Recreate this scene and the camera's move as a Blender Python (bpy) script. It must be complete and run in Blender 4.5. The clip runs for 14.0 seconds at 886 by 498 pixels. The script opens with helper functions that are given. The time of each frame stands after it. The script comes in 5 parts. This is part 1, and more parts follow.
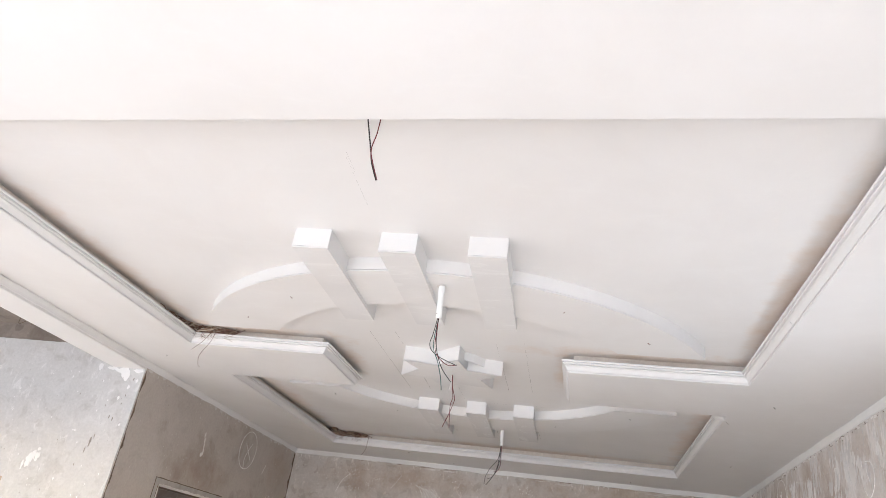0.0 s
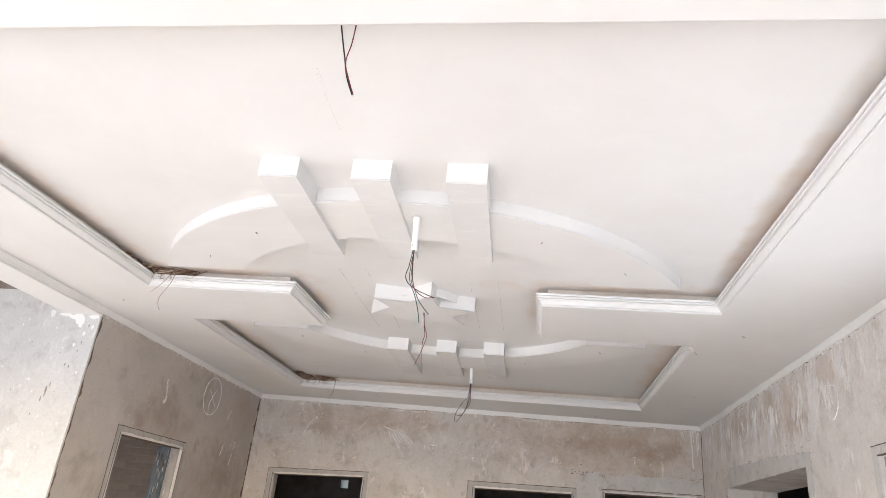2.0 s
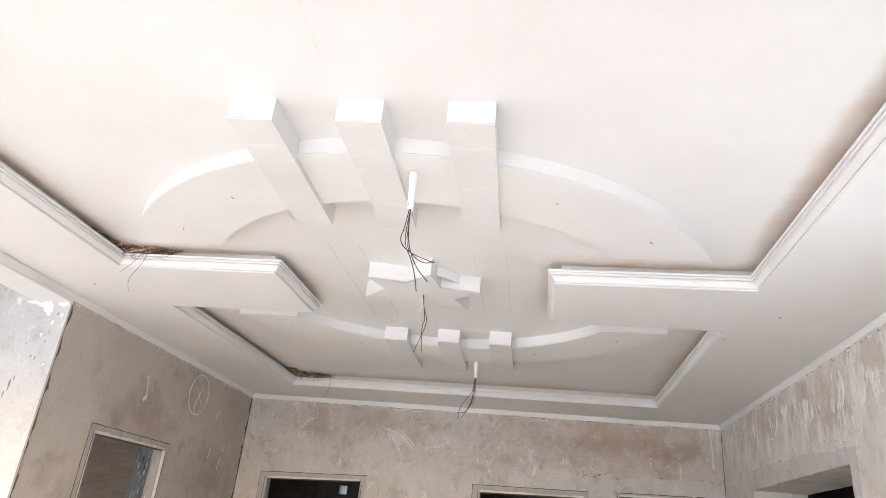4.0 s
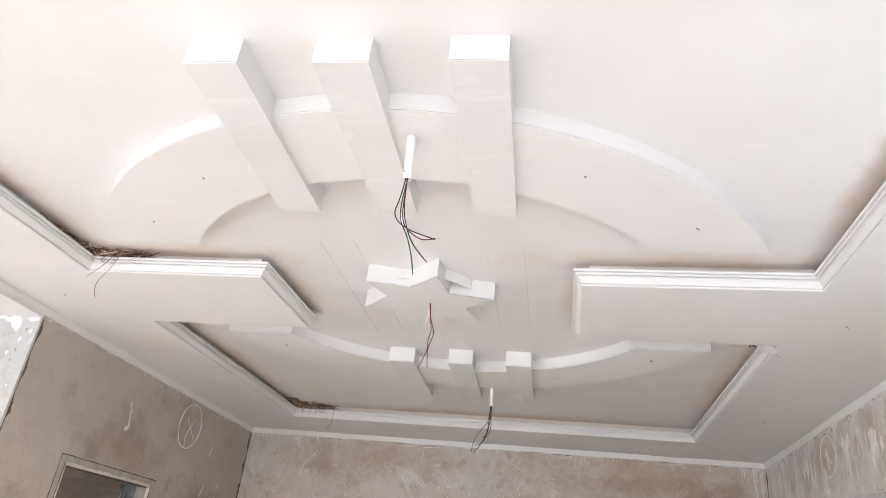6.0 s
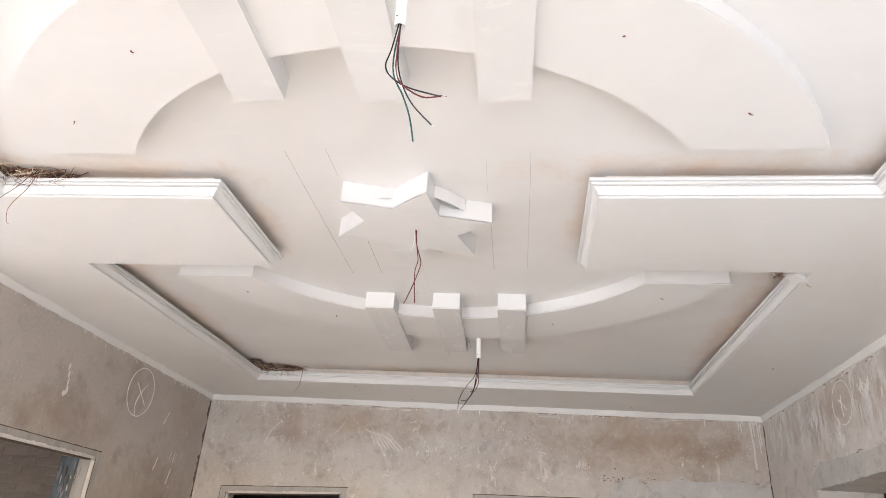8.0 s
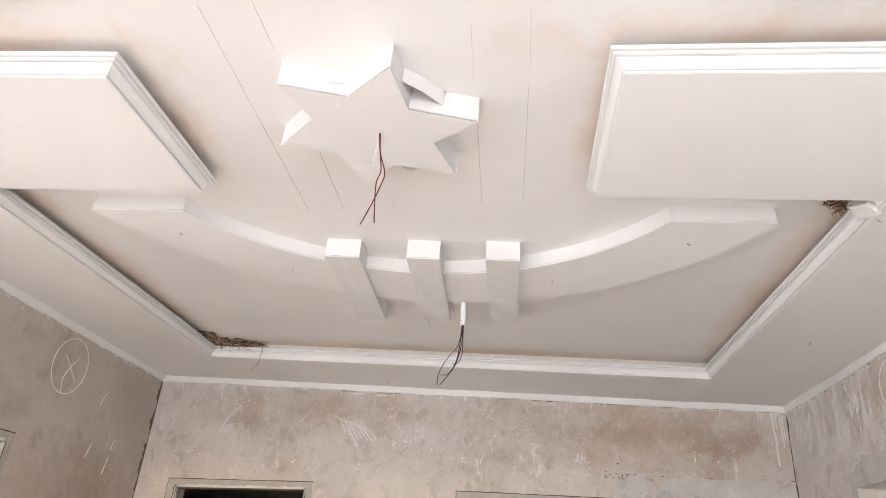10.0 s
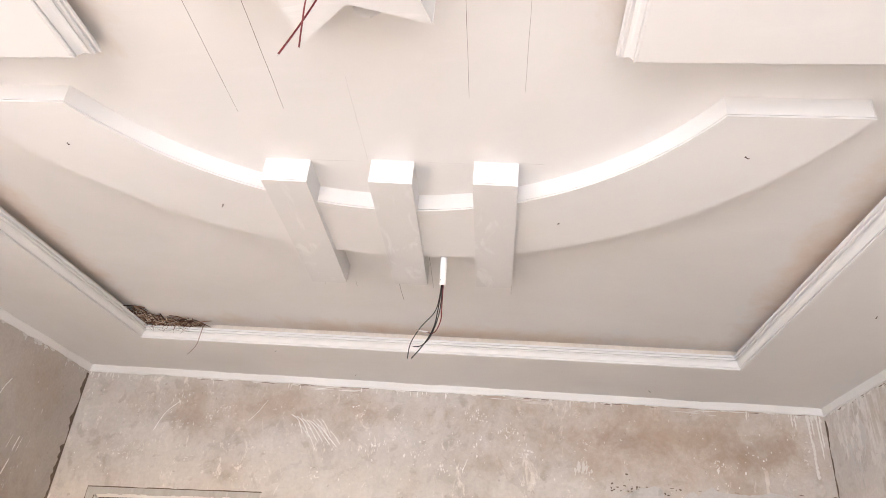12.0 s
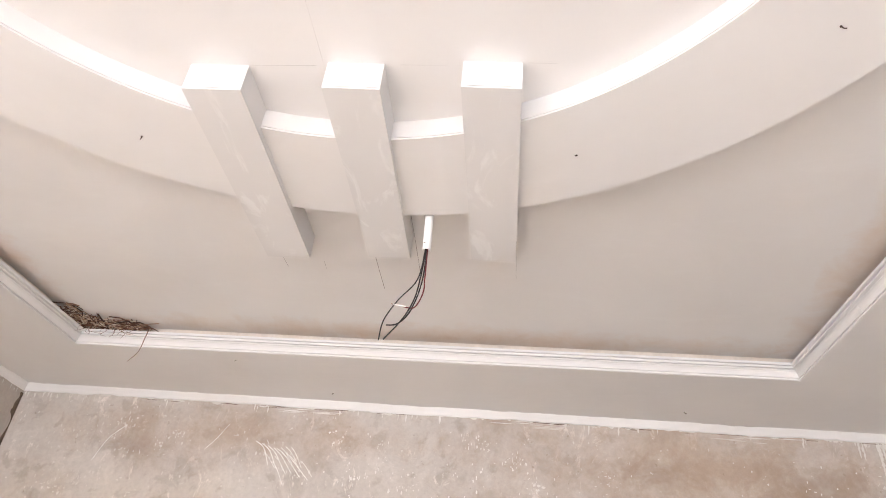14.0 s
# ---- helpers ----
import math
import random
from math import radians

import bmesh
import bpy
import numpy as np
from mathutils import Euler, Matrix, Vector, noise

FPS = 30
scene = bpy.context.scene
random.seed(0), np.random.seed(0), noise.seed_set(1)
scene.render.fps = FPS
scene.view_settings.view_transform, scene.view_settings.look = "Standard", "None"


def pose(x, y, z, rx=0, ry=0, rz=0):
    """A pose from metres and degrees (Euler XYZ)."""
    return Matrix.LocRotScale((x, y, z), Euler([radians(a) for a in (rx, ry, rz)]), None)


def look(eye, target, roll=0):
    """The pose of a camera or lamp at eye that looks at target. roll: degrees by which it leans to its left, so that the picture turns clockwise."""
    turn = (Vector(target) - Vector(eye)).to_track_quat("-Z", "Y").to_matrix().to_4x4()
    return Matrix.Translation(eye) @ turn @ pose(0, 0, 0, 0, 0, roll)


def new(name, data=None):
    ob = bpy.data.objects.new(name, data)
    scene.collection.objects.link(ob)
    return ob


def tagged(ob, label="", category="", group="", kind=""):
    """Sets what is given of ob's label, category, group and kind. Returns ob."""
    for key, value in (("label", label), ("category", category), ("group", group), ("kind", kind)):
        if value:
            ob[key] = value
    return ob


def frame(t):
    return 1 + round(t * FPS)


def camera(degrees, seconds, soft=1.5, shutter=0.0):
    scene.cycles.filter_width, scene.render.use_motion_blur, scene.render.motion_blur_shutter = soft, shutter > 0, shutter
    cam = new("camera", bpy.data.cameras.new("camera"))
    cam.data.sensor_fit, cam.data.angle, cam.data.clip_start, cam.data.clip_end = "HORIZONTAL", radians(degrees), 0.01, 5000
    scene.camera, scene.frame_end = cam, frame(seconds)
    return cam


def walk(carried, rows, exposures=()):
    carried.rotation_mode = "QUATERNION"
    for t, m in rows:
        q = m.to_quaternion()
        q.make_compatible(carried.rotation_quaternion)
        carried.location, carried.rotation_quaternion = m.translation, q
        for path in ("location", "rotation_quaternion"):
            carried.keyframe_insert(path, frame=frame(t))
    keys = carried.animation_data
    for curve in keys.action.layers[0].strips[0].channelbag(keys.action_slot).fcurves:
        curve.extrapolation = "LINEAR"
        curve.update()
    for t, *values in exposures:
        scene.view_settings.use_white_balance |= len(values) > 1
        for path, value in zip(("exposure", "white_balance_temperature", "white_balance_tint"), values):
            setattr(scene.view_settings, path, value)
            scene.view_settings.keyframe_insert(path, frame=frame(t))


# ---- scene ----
cam = camera(66.8, 14.0, 0.6)
PATH = [
    (0, (-0.086, -0.01, 1.664), (-0.511, 1.724, 2.564), 8.6),
    (0.5, (-0.118, 0.033, 1.662), (-0.522, 1.789, 2.531), 7.4),
    (1, (-0.147, 0.06, 1.659), (-0.533, 1.841, 2.483), 6.8),
    (1.5, (-0.168, 0.082, 1.647), (-0.507, 1.874, 2.469), 6.6),
    (2, (-0.183, 0.12, 1.634), (-0.478, 1.939, 2.41), 5.9),
    (2.5, (-0.206, 0.164, 1.632), (-0.414, 2.0, 2.398), 4.0),
    (3, (-0.203, 0.29, 1.619), (-0.466, 2.12, 2.381), 4.8),
    (3.2, (-0.195, 0.354, 1.63), (-0.504, 2.174, 2.397), 6.3),
    (5.3, (-0.307, 0.891, 1.608), (-0.591, 2.672, 2.473), 4.4),
    (5.5, (-0.301, 0.962, 1.612), (-0.6, 2.713, 2.531), 5.2),
    (6, (-0.253, 1.059, 1.627), (-0.61, 2.806, 2.532), 6.4),
    (6.5, (-0.275, 1.157, 1.622), (-0.583, 2.923, 2.508), 6.6),
    (7, (-0.359, 1.339, 1.623), (-0.639, 3.097, 2.534), 5.7),
    (7.5, (-0.424, 1.46, 1.623), (-0.662, 3.244, 2.496), 3.7),
    (7.7, (-0.435, 1.503, 1.615), (-0.685, 3.297, 2.463), 4.0),
    (9.8, (-0.434, 2.246, 1.624), (-0.665, 4.016, 2.526), 5.0),
    (10, (-0.441, 2.313, 1.623), (-0.67, 4.101, 2.49), 4.7),
    (10.5, (-0.438, 2.535, 1.616), (-0.704, 4.314, 2.491), 5.0),
    (11, (-0.409, 2.727, 1.618), (-0.732, 4.508, 2.468), 6.4),
    (11.5, (-0.42, 2.918, 1.613), (-0.676, 4.697, 2.492), 6.8),
    (12, (-0.465, 3.132, 1.635), (-0.659, 4.889, 2.57), 5.3),
    (12.5, (-0.452, 3.317, 1.631), (-0.685, 5.047, 2.608), 5.3),
    (13, (-0.411, 3.505, 1.642), (-0.694, 5.234, 2.607), 6.6),
    (13.5, (-0.398, 3.658, 1.627), (-0.673, 5.357, 2.646), 6.7),
    (14, (-0.437, 3.834, 1.646), (-0.661, 5.504, 2.723), 6.1),
]
EXPOSURES = [(0, 2.36, 6090, 9.8), (1.5, 2.45, 6120, 9.5), (3.0, 2.60, 6150, 9), (5.5, 2.56, 6150, 9), (6.5, 2.57, 6160, 9), (7.5, 2.68, 6210, 9.5), (10.0, 2.90, 6290, 11.3), (11.0, 3.13, 6380, 12.6), (14.0, 3.32, 6390, 13.2)]
walk(cam, [(t, look(eye, target, roll)) for t, eye, target, roll in PATH], EXPOSURES)

# ---- light ----
world = bpy.data.worlds.new("world")
scene.world = world
world.use_nodes = True
wn, wl = world.node_tree.nodes, world.node_tree.links
sky = wn.new("ShaderNodeTexSky")
sky.sky_type = "NISHITA"
sky.sun_disc = False
sky.sun_elevation = radians(20)
sky.sun_rotation = radians(168.2)
wl.new(sky.outputs["Color"], wn["Background"].inputs["Color"])
wn["Background"].inputs["Strength"].default_value = 0.12

sun = new("sun", bpy.data.lights.new("sun", "SUN"))
sun.data.energy, sun.data.angle, sun.data.color = 2.3, radians(0.5), (1.0, 0.96, 0.90)
sun.matrix_world = look((0, 0, 0), (-0.18, 0.86, -0.32))


def opening_light(centre, towards, wide, high, watts, colour):
    """Daylight that enters by an opening of the outer walls."""
    ob = new("daylight", bpy.data.lights.new("daylight", "AREA"))
    ob.data.shape, ob.data.size, ob.data.size_y = "RECTANGLE", wide, high
    ob.data.energy, ob.data.color = watts, colour
    ob.matrix_world = look(centre, towards)


opening_light((-0.8, -1.58, 1.25), (-0.8, 0, 1.25), 3.6, 2.2, 19, (0.90, 0.945, 1.0))
opening_light((-5.0, -1.58, 1.25), (-5.0, 0, 1.25), 2.6, 2.4, 10, (0.91, 0.955, 1.0))
opening_light((-6.68, 1.2, 1.35), (0, 1.2, 1.35), 5.0, 2.4, 12, (0.91, 0.955, 1.0))
# Lamp in an unseen window, added to brighten the brick side room.
opening_light((-6.68, 5.80, 1.55), (0, 5.80, 1.55), 1.5, 1.2, 2.5, (0.91, 0.955, 1.0))
opening_light((1.452, 2.64, 1.86), (0, 2.64, 1.86), 0.75, 0.56, 2.1, (0.90, 0.945, 1.0))


# ---- materials ----
def material(name, colour, rough=0.8, metal=0.0):
    m = bpy.data.materials.new(name)
    m.use_nodes = True
    b = m.node_tree.nodes["Principled BSDF"]
    b.inputs["Base Color"].default_value = (*colour, 1)
    b.inputs["Roughness"].default_value = rough
    b.inputs["Metallic"].default_value = metal
    return m


def node(m, kind, **values):
    n = m.node_tree.nodes.new(kind)
    for key, v in values.items():
        n.inputs[key].default_value = v
    return n


def link(m, a, b):
    m.node_tree.links.new(a, b)


def coords(m, scale=(1, 1, 1)):
    tc = node(m, "ShaderNodeTexCoord")
    mp = node(m, "ShaderNodeMapping")
    mp.inputs["Scale"].default_value = scale
    link(m, tc.outputs["Object"], mp.inputs["Vector"])
    return mp.outputs["Vector"]


def noise_of(m, vec, scale, detail=4.0, rough=0.55, distort=0.0):
    n = node(m, "ShaderNodeTexNoise", Scale=scale, Detail=detail, Roughness=rough, Distortion=distort)
    link(m, vec, n.inputs["Vector"])
    return n.outputs["Fac"]


def ramp(m, fac, stops):
    r = node(m, "ShaderNodeValToRGB")
    e = r.color_ramp.elements
    while len(e) < len(stops):
        e.new(0.5)
    for k, (p, c) in enumerate(stops):
        e[k].position, e[k].color = p, (*c, 1) if len(c) == 3 else c
    link(m, fac, r.inputs["Fac"])
    return r.outputs["Color"]


def mix(m, fac, a, b, mode="MIX"):
    x = m.node_tree.nodes.new("ShaderNodeMix")
    x.data_type, x.blend_type = "RGBA", mode
    for sock, v in ((x.inputs["Factor"], fac), (x.inputs["A"], a), (x.inputs["B"], b)):
        if isinstance(v, (int, float)):
            sock.default_value = v
        elif isinstance(v, tuple):
            sock.default_value = (*v, 1)
        else:
            link(m, v, sock)
    return x.outputs["Result"]


def shader(m):
    return m.node_tree.nodes["Principled BSDF"]


def bump(m, height, strength, distance):
    b = node(m, "ShaderNodeBump", Strength=strength, Distance=distance)
    link(m, height, b.inputs["Height"])
    link(m, b.outputs["Normal"], shader(m).inputs["Normal"])


def blotch(m, v, colour, centre, size, tone, amount, spread):
    """An oval patch of another tone with an uneven edge; spread: how soft the edge is."""
    off = node(m, "ShaderNodeMapping")
    off.vector_type = "POINT"
    off.inputs["Scale"].default_value = tuple(1 / s for s in size)
    off.inputs["Location"].default_value = tuple(-a / s for a, s in zip(centre, size))
    link(m, v, off.inputs["Vector"])
    far = m.node_tree.nodes.new("ShaderNodeVectorMath")
    far.operation = "LENGTH"
    link(m, off.outputs["Vector"], far.inputs[0])
    edge = m.node_tree.nodes.new("ShaderNodeMath")
    edge.operation = "MULTIPLY_ADD"
    edge.inputs[1].default_value = 2.2
    link(m, noise_of(m, v, 6.5, 7, 0.68, 0.4), edge.inputs[0])
    link(m, far.outputs["Value"], edge.inputs[2])
    scaled = m.node_tree.nodes.new("ShaderNodeMath")
    scaled.operation = "MULTIPLY"
    scaled.inputs[1].default_value = 0.42
    link(m, edge.outputs["Value"], scaled.inputs[0])
    fac = ramp(m, scaled.outputs["Value"], [(0.75 - spread, (1, 1, 1)), (0.75 + spread * 0.5, (0, 0, 0))])
    return mix(m, mix(m, amount, (0, 0, 0), fac), colour, tone)


def gypsum(name, light, dark, patch=0.5):
    """White gypsum plaster: faint trowel clouds, hairline grain."""
    m = material(name, light, 0.75)
    v = coords(m)
    clouds = noise_of(m, v, 1.3, 5, 0.6, 0.4)
    base = ramp(m, clouds, [(0.32, dark), (0.62, light)])
    smear = ramp(m, noise_of(m, coords(m, (1, 3.5, 1)), 3.2, 6, 0.7, 1.2), [(0.55, (0, 0, 0)), (0.75, (1, 1, 1))])
    colour = mix(m, mix(m, patch, (0, 0, 0), smear), base, (0.75, 0.74, 0.73))
    link(m, colour, shader(m).inputs["Base Color"])
    bump(m, noise_of(m, v, 42, 5, 0.65), 0.12, 0.004)
    return m


GYPSUM = gypsum("gypsum", (0.715, 0.70, 0.69), (0.675, 0.655, 0.64), 0.3)
GYPSUM_TRAY = gypsum("gypsum_tanned", (0.715, 0.70, 0.69), (0.675, 0.655, 0.64), 0.3)
# Tan along the gap: dust, plus the gap's brown shading put into the colour.
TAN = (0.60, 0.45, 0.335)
TANNED = shader(GYPSUM_TRAY).inputs["Base Color"].links[0].from_socket
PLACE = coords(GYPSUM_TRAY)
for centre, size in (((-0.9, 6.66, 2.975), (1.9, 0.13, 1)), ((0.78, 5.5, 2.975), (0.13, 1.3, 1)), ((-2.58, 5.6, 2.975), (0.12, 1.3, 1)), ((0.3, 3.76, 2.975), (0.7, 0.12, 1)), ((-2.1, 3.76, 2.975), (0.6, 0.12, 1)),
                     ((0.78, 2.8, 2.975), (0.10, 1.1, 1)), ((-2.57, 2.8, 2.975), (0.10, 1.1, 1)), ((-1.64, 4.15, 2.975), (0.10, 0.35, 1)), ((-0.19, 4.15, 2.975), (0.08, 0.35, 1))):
    TANNED = blotch(GYPSUM_TRAY, PLACE, TANNED, centre, size, TAN, 0.85, 0.42)
link(GYPSUM_TRAY, TANNED, shader(GYPSUM_TRAY).inputs["Base Color"])
GYPSUM_BAR = gypsum("gypsum_skimmed", (0.675, 0.66, 0.65), (0.62, 0.605, 0.595), 0.9)
GYPSUM_SMEAR = gypsum("gypsum_smeared", (0.665, 0.65, 0.64), (0.625, 0.61, 0.60), 0.0)
SMEAR = ramp(GYPSUM_SMEAR, noise_of(GYPSUM_SMEAR, coords(GYPSUM_SMEAR, (1.6, 0.55, 1)), 6.5, 5, 0.6, 1.3), [(0.555, (0, 0, 0)), (0.65, (1, 1, 1))])
BASE = shader(GYPSUM_SMEAR).inputs["Base Color"].links[0].from_socket
link(GYPSUM_SMEAR, mix(GYPSUM_SMEAR, SMEAR, BASE, (0.71, 0.70, 0.69)), shader(GYPSUM_SMEAR).inputs["Base Color"])
MOULD = gypsum("moulding_plaster", (0.73, 0.715, 0.705), (0.69, 0.675, 0.665), 0.2)
CORNICE = gypsum("joint_plaster", (0.76, 0.745, 0.73), (0.67, 0.65, 0.63), 0.5)
SPLASH_DULL = gypsum("washed_gypsum", (0.61, 0.585, 0.565), (0.50, 0.47, 0.45), 0.3)
SPLASH = gypsum("dried_gypsum", (0.74, 0.71, 0.68), (0.55, 0.51, 0.47), 0.5)


def cement(name, light, mid, stain, stain_low, spots, blotches=(), calm=0.0, wash=0.0):
    """Cement render: trowel patches, damp brown stains, dry lime bloom, scratches and pits."""
    m = material(name, mid, 0.92)
    v = coords(m)
    base = ramp(m, noise_of(m, v, 1.6, 6, 0.6, 0.2), [(0.32, mid), (0.66, light)])
    patches = ramp(m, noise_of(m, v, 7.5, 5, 0.6, 0.5), [(0.36, (0.86, 0.85, 0.84)), (0.44, (1.0, 1.0, 1.0)), (0.57, (1.01, 1.01, 1.01)), (0.63, (1.09, 1.093, 1.096))])
    colour = mix(m, 1.0 - 0.6 * calm, base, patches, "MULTIPLY")
    damp = ramp(m, noise_of(m, v, 2.6, 5, 0.6, 0.3), [(stain_low, (0, 0, 0)), (stain_low + 0.12, (1, 1, 1))])
    colour = mix(m, mix(m, 0.55, (0, 0, 0), damp), colour, stain)
    blots = ramp(m, noise_of(m, v, 8.5, 4, 0.55, 0.4), [(0.59, (0, 0, 0)), (0.67, (1, 1, 1))])
    colour = mix(m, mix(m, 0.4 - 0.3 * calm, (0, 0, 0), blots), colour, tuple(0.8 * s for s in stain))
    bloom = ramp(m, noise_of(m, coords(m, (1, 1, 0.5)), 9, 8, 0.75, 0.9), [(0.585, (0, 0, 0)), (0.64, (1, 1, 1))])
    colour = mix(m, mix(m, spots, (0, 0, 0), bloom), colour, tuple(min(0.8, s * 1.4) for s in light))
    for centre, size, tone, amount in blotches:
        colour = blotch(m, v, colour, centre, size, tone, amount, 0.30 if calm else 0.15)
    if wash:
        streaks = ramp(m, noise_of(m, coords(m, (1, 1, 0.22)), 9, 7, 0.66, 0.6), [(0.50, (0, 0, 0)), (0.565, (1, 1, 1))])
        clouds = ramp(m, noise_of(m, coords(m, (1, 1, 0.6)), 3.0, 4, 0.6, 0.3), [(0.40, (0, 0, 0)), (0.56, (1, 1, 1))])
        split = node(m, "ShaderNodeSeparateXYZ")
        link(m, v, split.inputs["Vector"])
        height = node(m, "ShaderNodeMapRange")
        for key, value in (("From Min", 2.36), ("From Max", 2.56)):
            height.inputs[key].default_value = value
        link(m, split.outputs["Z"], height.inputs["Value"])
        belt = mix(m, 1.0, mix(m, 1.0, streaks, clouds, "MULTIPLY"), height.outputs["Result"], "MULTIPLY")
        colour = mix(m, mix(m, wash, (0, 0, 0), belt), colour, (0.71, 0.68, 0.655))
    grain = ramp(m, noise_of(m, v, 55, 4, 0.6), [(0.3, (0.93, 0.93, 0.93)), (0.72, (1.05, 1.05, 1.05))])
    colour = mix(m, 1.0, colour, grain, "MULTIPLY")
    pits = ramp(m, noise_of(m, v, 30, 2, 0.5), [(0.235, (0.5, 0.46, 0.43) if not calm else (0.82, 0.80, 0.78)), (0.26, (1, 1, 1))])
    colour = mix(m, 1.0, colour, pits, "MULTIPLY")
    flecks = ramp(m, noise_of(m, v, 38, 3, 0.5, 0.6), [(0.685, (0, 0, 0)), (0.715, (1, 1, 1))])
    near = ramp(m, noise_of(m, v, 3.1, 3, 0.5), [(0.47, (0, 0, 0)), (0.60, (1, 1, 1))])
    colour = mix(m, mix(m, spots, (0, 0, 0), mix(m, 1.0, flecks, near, "MULTIPLY")), colour, (0.70, 0.68, 0.65))
    link(m, colour, shader(m).inputs["Base Color"])
    bump(m, noise_of(m, v, 9, 8, 0.7, 0.8), 0.3 - 0.2 * calm, 0.02)
    return m


BROWN, DAMP_AND_DIM, DRY = (0.40, 0.305, 0.23), (0.29, 0.21, 0.155), (0.57, 0.548, 0.53)
CEMENT = cement("cement_render", (0.568, 0.525, 0.487), (0.485, 0.443, 0.405), (0.35, 0.275, 0.215), 0.55, 0.6,
                (((0.55, 7.28, 2.62), (1.45, 0.6, 0.40), BROWN, 0.85), ((-1.9, 7.28, 2.66), (1.3, 0.5, 0.18), BROWN, 0.7), ((1.0, 7.28, 2.58), (0.34, 0.5, 0.12), DAMP_AND_DIM, 0.5), ((0.25, 7.28, 2.60), (0.28, 0.5, 0.09), DAMP_AND_DIM, 0.45),
                 ((-2.35, 7.28, 2.52), (0.35, 0.5, 0.12), DAMP_AND_DIM, 0.35), ((-1.35, 7.28, 2.22), (0.6, 0.5, 0.20), DRY, 0.55)), 0.15)
CEMENT_EAST = cement("cement_render_streaked", (0.63, 0.588, 0.555), (0.55, 0.506, 0.47), (0.40, 0.325, 0.27), 0.57, 0.4,
                     (((1.45, 5.4, 2.66), (0.5, 1.9, 0.22), BROWN, 0.6), ((1.45, 4.1, 2.2), (0.5, 0.6, 0.22), DRY, 0.5), ((1.45, 6.3, 2.62), (0.5, 0.4, 0.10), DAMP_AND_DIM, 0.35), ((1.45, 4.75, 2.5), (0.5, 0.3, 0.12), DAMP_AND_DIM, 0.5)), 0.25, 0.9)
# Dark patch at z 1.95 puts the wall's dim lower part into the colour.
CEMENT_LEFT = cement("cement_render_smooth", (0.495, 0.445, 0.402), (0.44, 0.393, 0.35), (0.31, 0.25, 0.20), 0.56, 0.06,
                     (((-3.2, 5.45, 2.26), (0.5, 0.60, 0.17), DAMP_AND_DIM, 0.6), ((-3.2, 6.9, 2.62), (0.5, 0.35, 0.25), BROWN, 0.5), ((-3.2, 6.6, 1.95), (0.5, 0.9, 0.30), DAMP_AND_DIM, 0.5), ((-3.2, 4.7, 2.2), (0.5, 0.25, 0.35), DRY, 0.3)), 1.0)
CEMENT_PALE = cement("cement_render_pale", (0.535, 0.523, 0.515), (0.485, 0.472, 0.462), (0.38, 0.345, 0.32), 0.62, 0.4, (), 0.5)
PATCH = cement("cement_patch", (0.52, 0.50, 0.482), (0.475, 0.452, 0.433), (0.41, 0.375, 0.345), 0.66, 0.1)
CONCRETE = cement("raw_concrete", (0.26, 0.22, 0.19), (0.20, 0.165, 0.14), (0.12, 0.09, 0.07), 0.5, 0.1)
MORTAR = cement("dusty_mortar", (0.46, 0.375, 0.31), (0.40, 0.315, 0.255), (0.31, 0.235, 0.185), 0.5, 0.2)
# Near-black render: the darkness of the unlit rooms is put into the colour.
UNLIT_RENDER = cement("dark_unlit_render", (0.11, 0.092, 0.082), (0.085, 0.07, 0.062), (0.06, 0.045, 0.038), 0.5, 0.1)
# Dusty tan, picked so the trough throws warm light on the tray's edge.
DUST = cement("warm_gap_dust", (0.70, 0.635, 0.57), (0.67, 0.595, 0.525), (0.56, 0.45, 0.36), 0.60, 0.05, (), 1.0)
FLOOR = cement("floor_screed", (0.60, 0.535, 0.485), (0.54, 0.475, 0.425), (0.43, 0.36, 0.31), 0.58, 0.2)
EARTH = cement("dry_earth", (0.45, 0.39, 0.32), (0.38, 0.32, 0.26), (0.28, 0.22, 0.17), 0.55, 0.2)


def brick_material():
    m = material("fired_brick", (0.26, 0.14, 0.09), 0.9)
    info = m.node_tree.nodes.new("ShaderNodeObjectInfo")
    tone = ramp(m, info.outputs["Random"], [(0.0, (0.36, 0.27, 0.215)), (0.5, (0.39, 0.29, 0.23)), (1.0, (0.43, 0.325, 0.26))])
    v = coords(m)
    dust = ramp(m, noise_of(m, v, 9, 6, 0.7), [(0.45, (0, 0, 0)), (0.75, (1, 1, 1))])
    link(m, mix(m, mix(m, 0.5, (0, 0, 0), dust), tone, (0.48, 0.41, 0.345)), shader(m).inputs["Base Color"])
    bump(m, noise_of(m, v, 60, 6, 0.7), 0.4, 0.006)
    return m


def streaked(name, light, dark, streak, metal, rough):
    m = material(name, light, rough, metal)
    v = coords(m, (1, 1, 0.25))
    base = ramp(m, noise_of(m, v, 11, 6, 0.65), [(0.35, dark), (0.65, light)])
    runs = ramp(m, noise_of(m, coords(m, (1, 1, 0.3)), 26, 5, 0.7), [(0.58, (0, 0, 0)), (0.68, (1, 1, 1))])
    link(m, mix(m, mix(m, 0.7, (0, 0, 0), runs), base, streak), shader(m).inputs["Base Color"])
    bump(m, noise_of(m, v, 50, 4, 0.6), 0.15, 0.003)
    return m


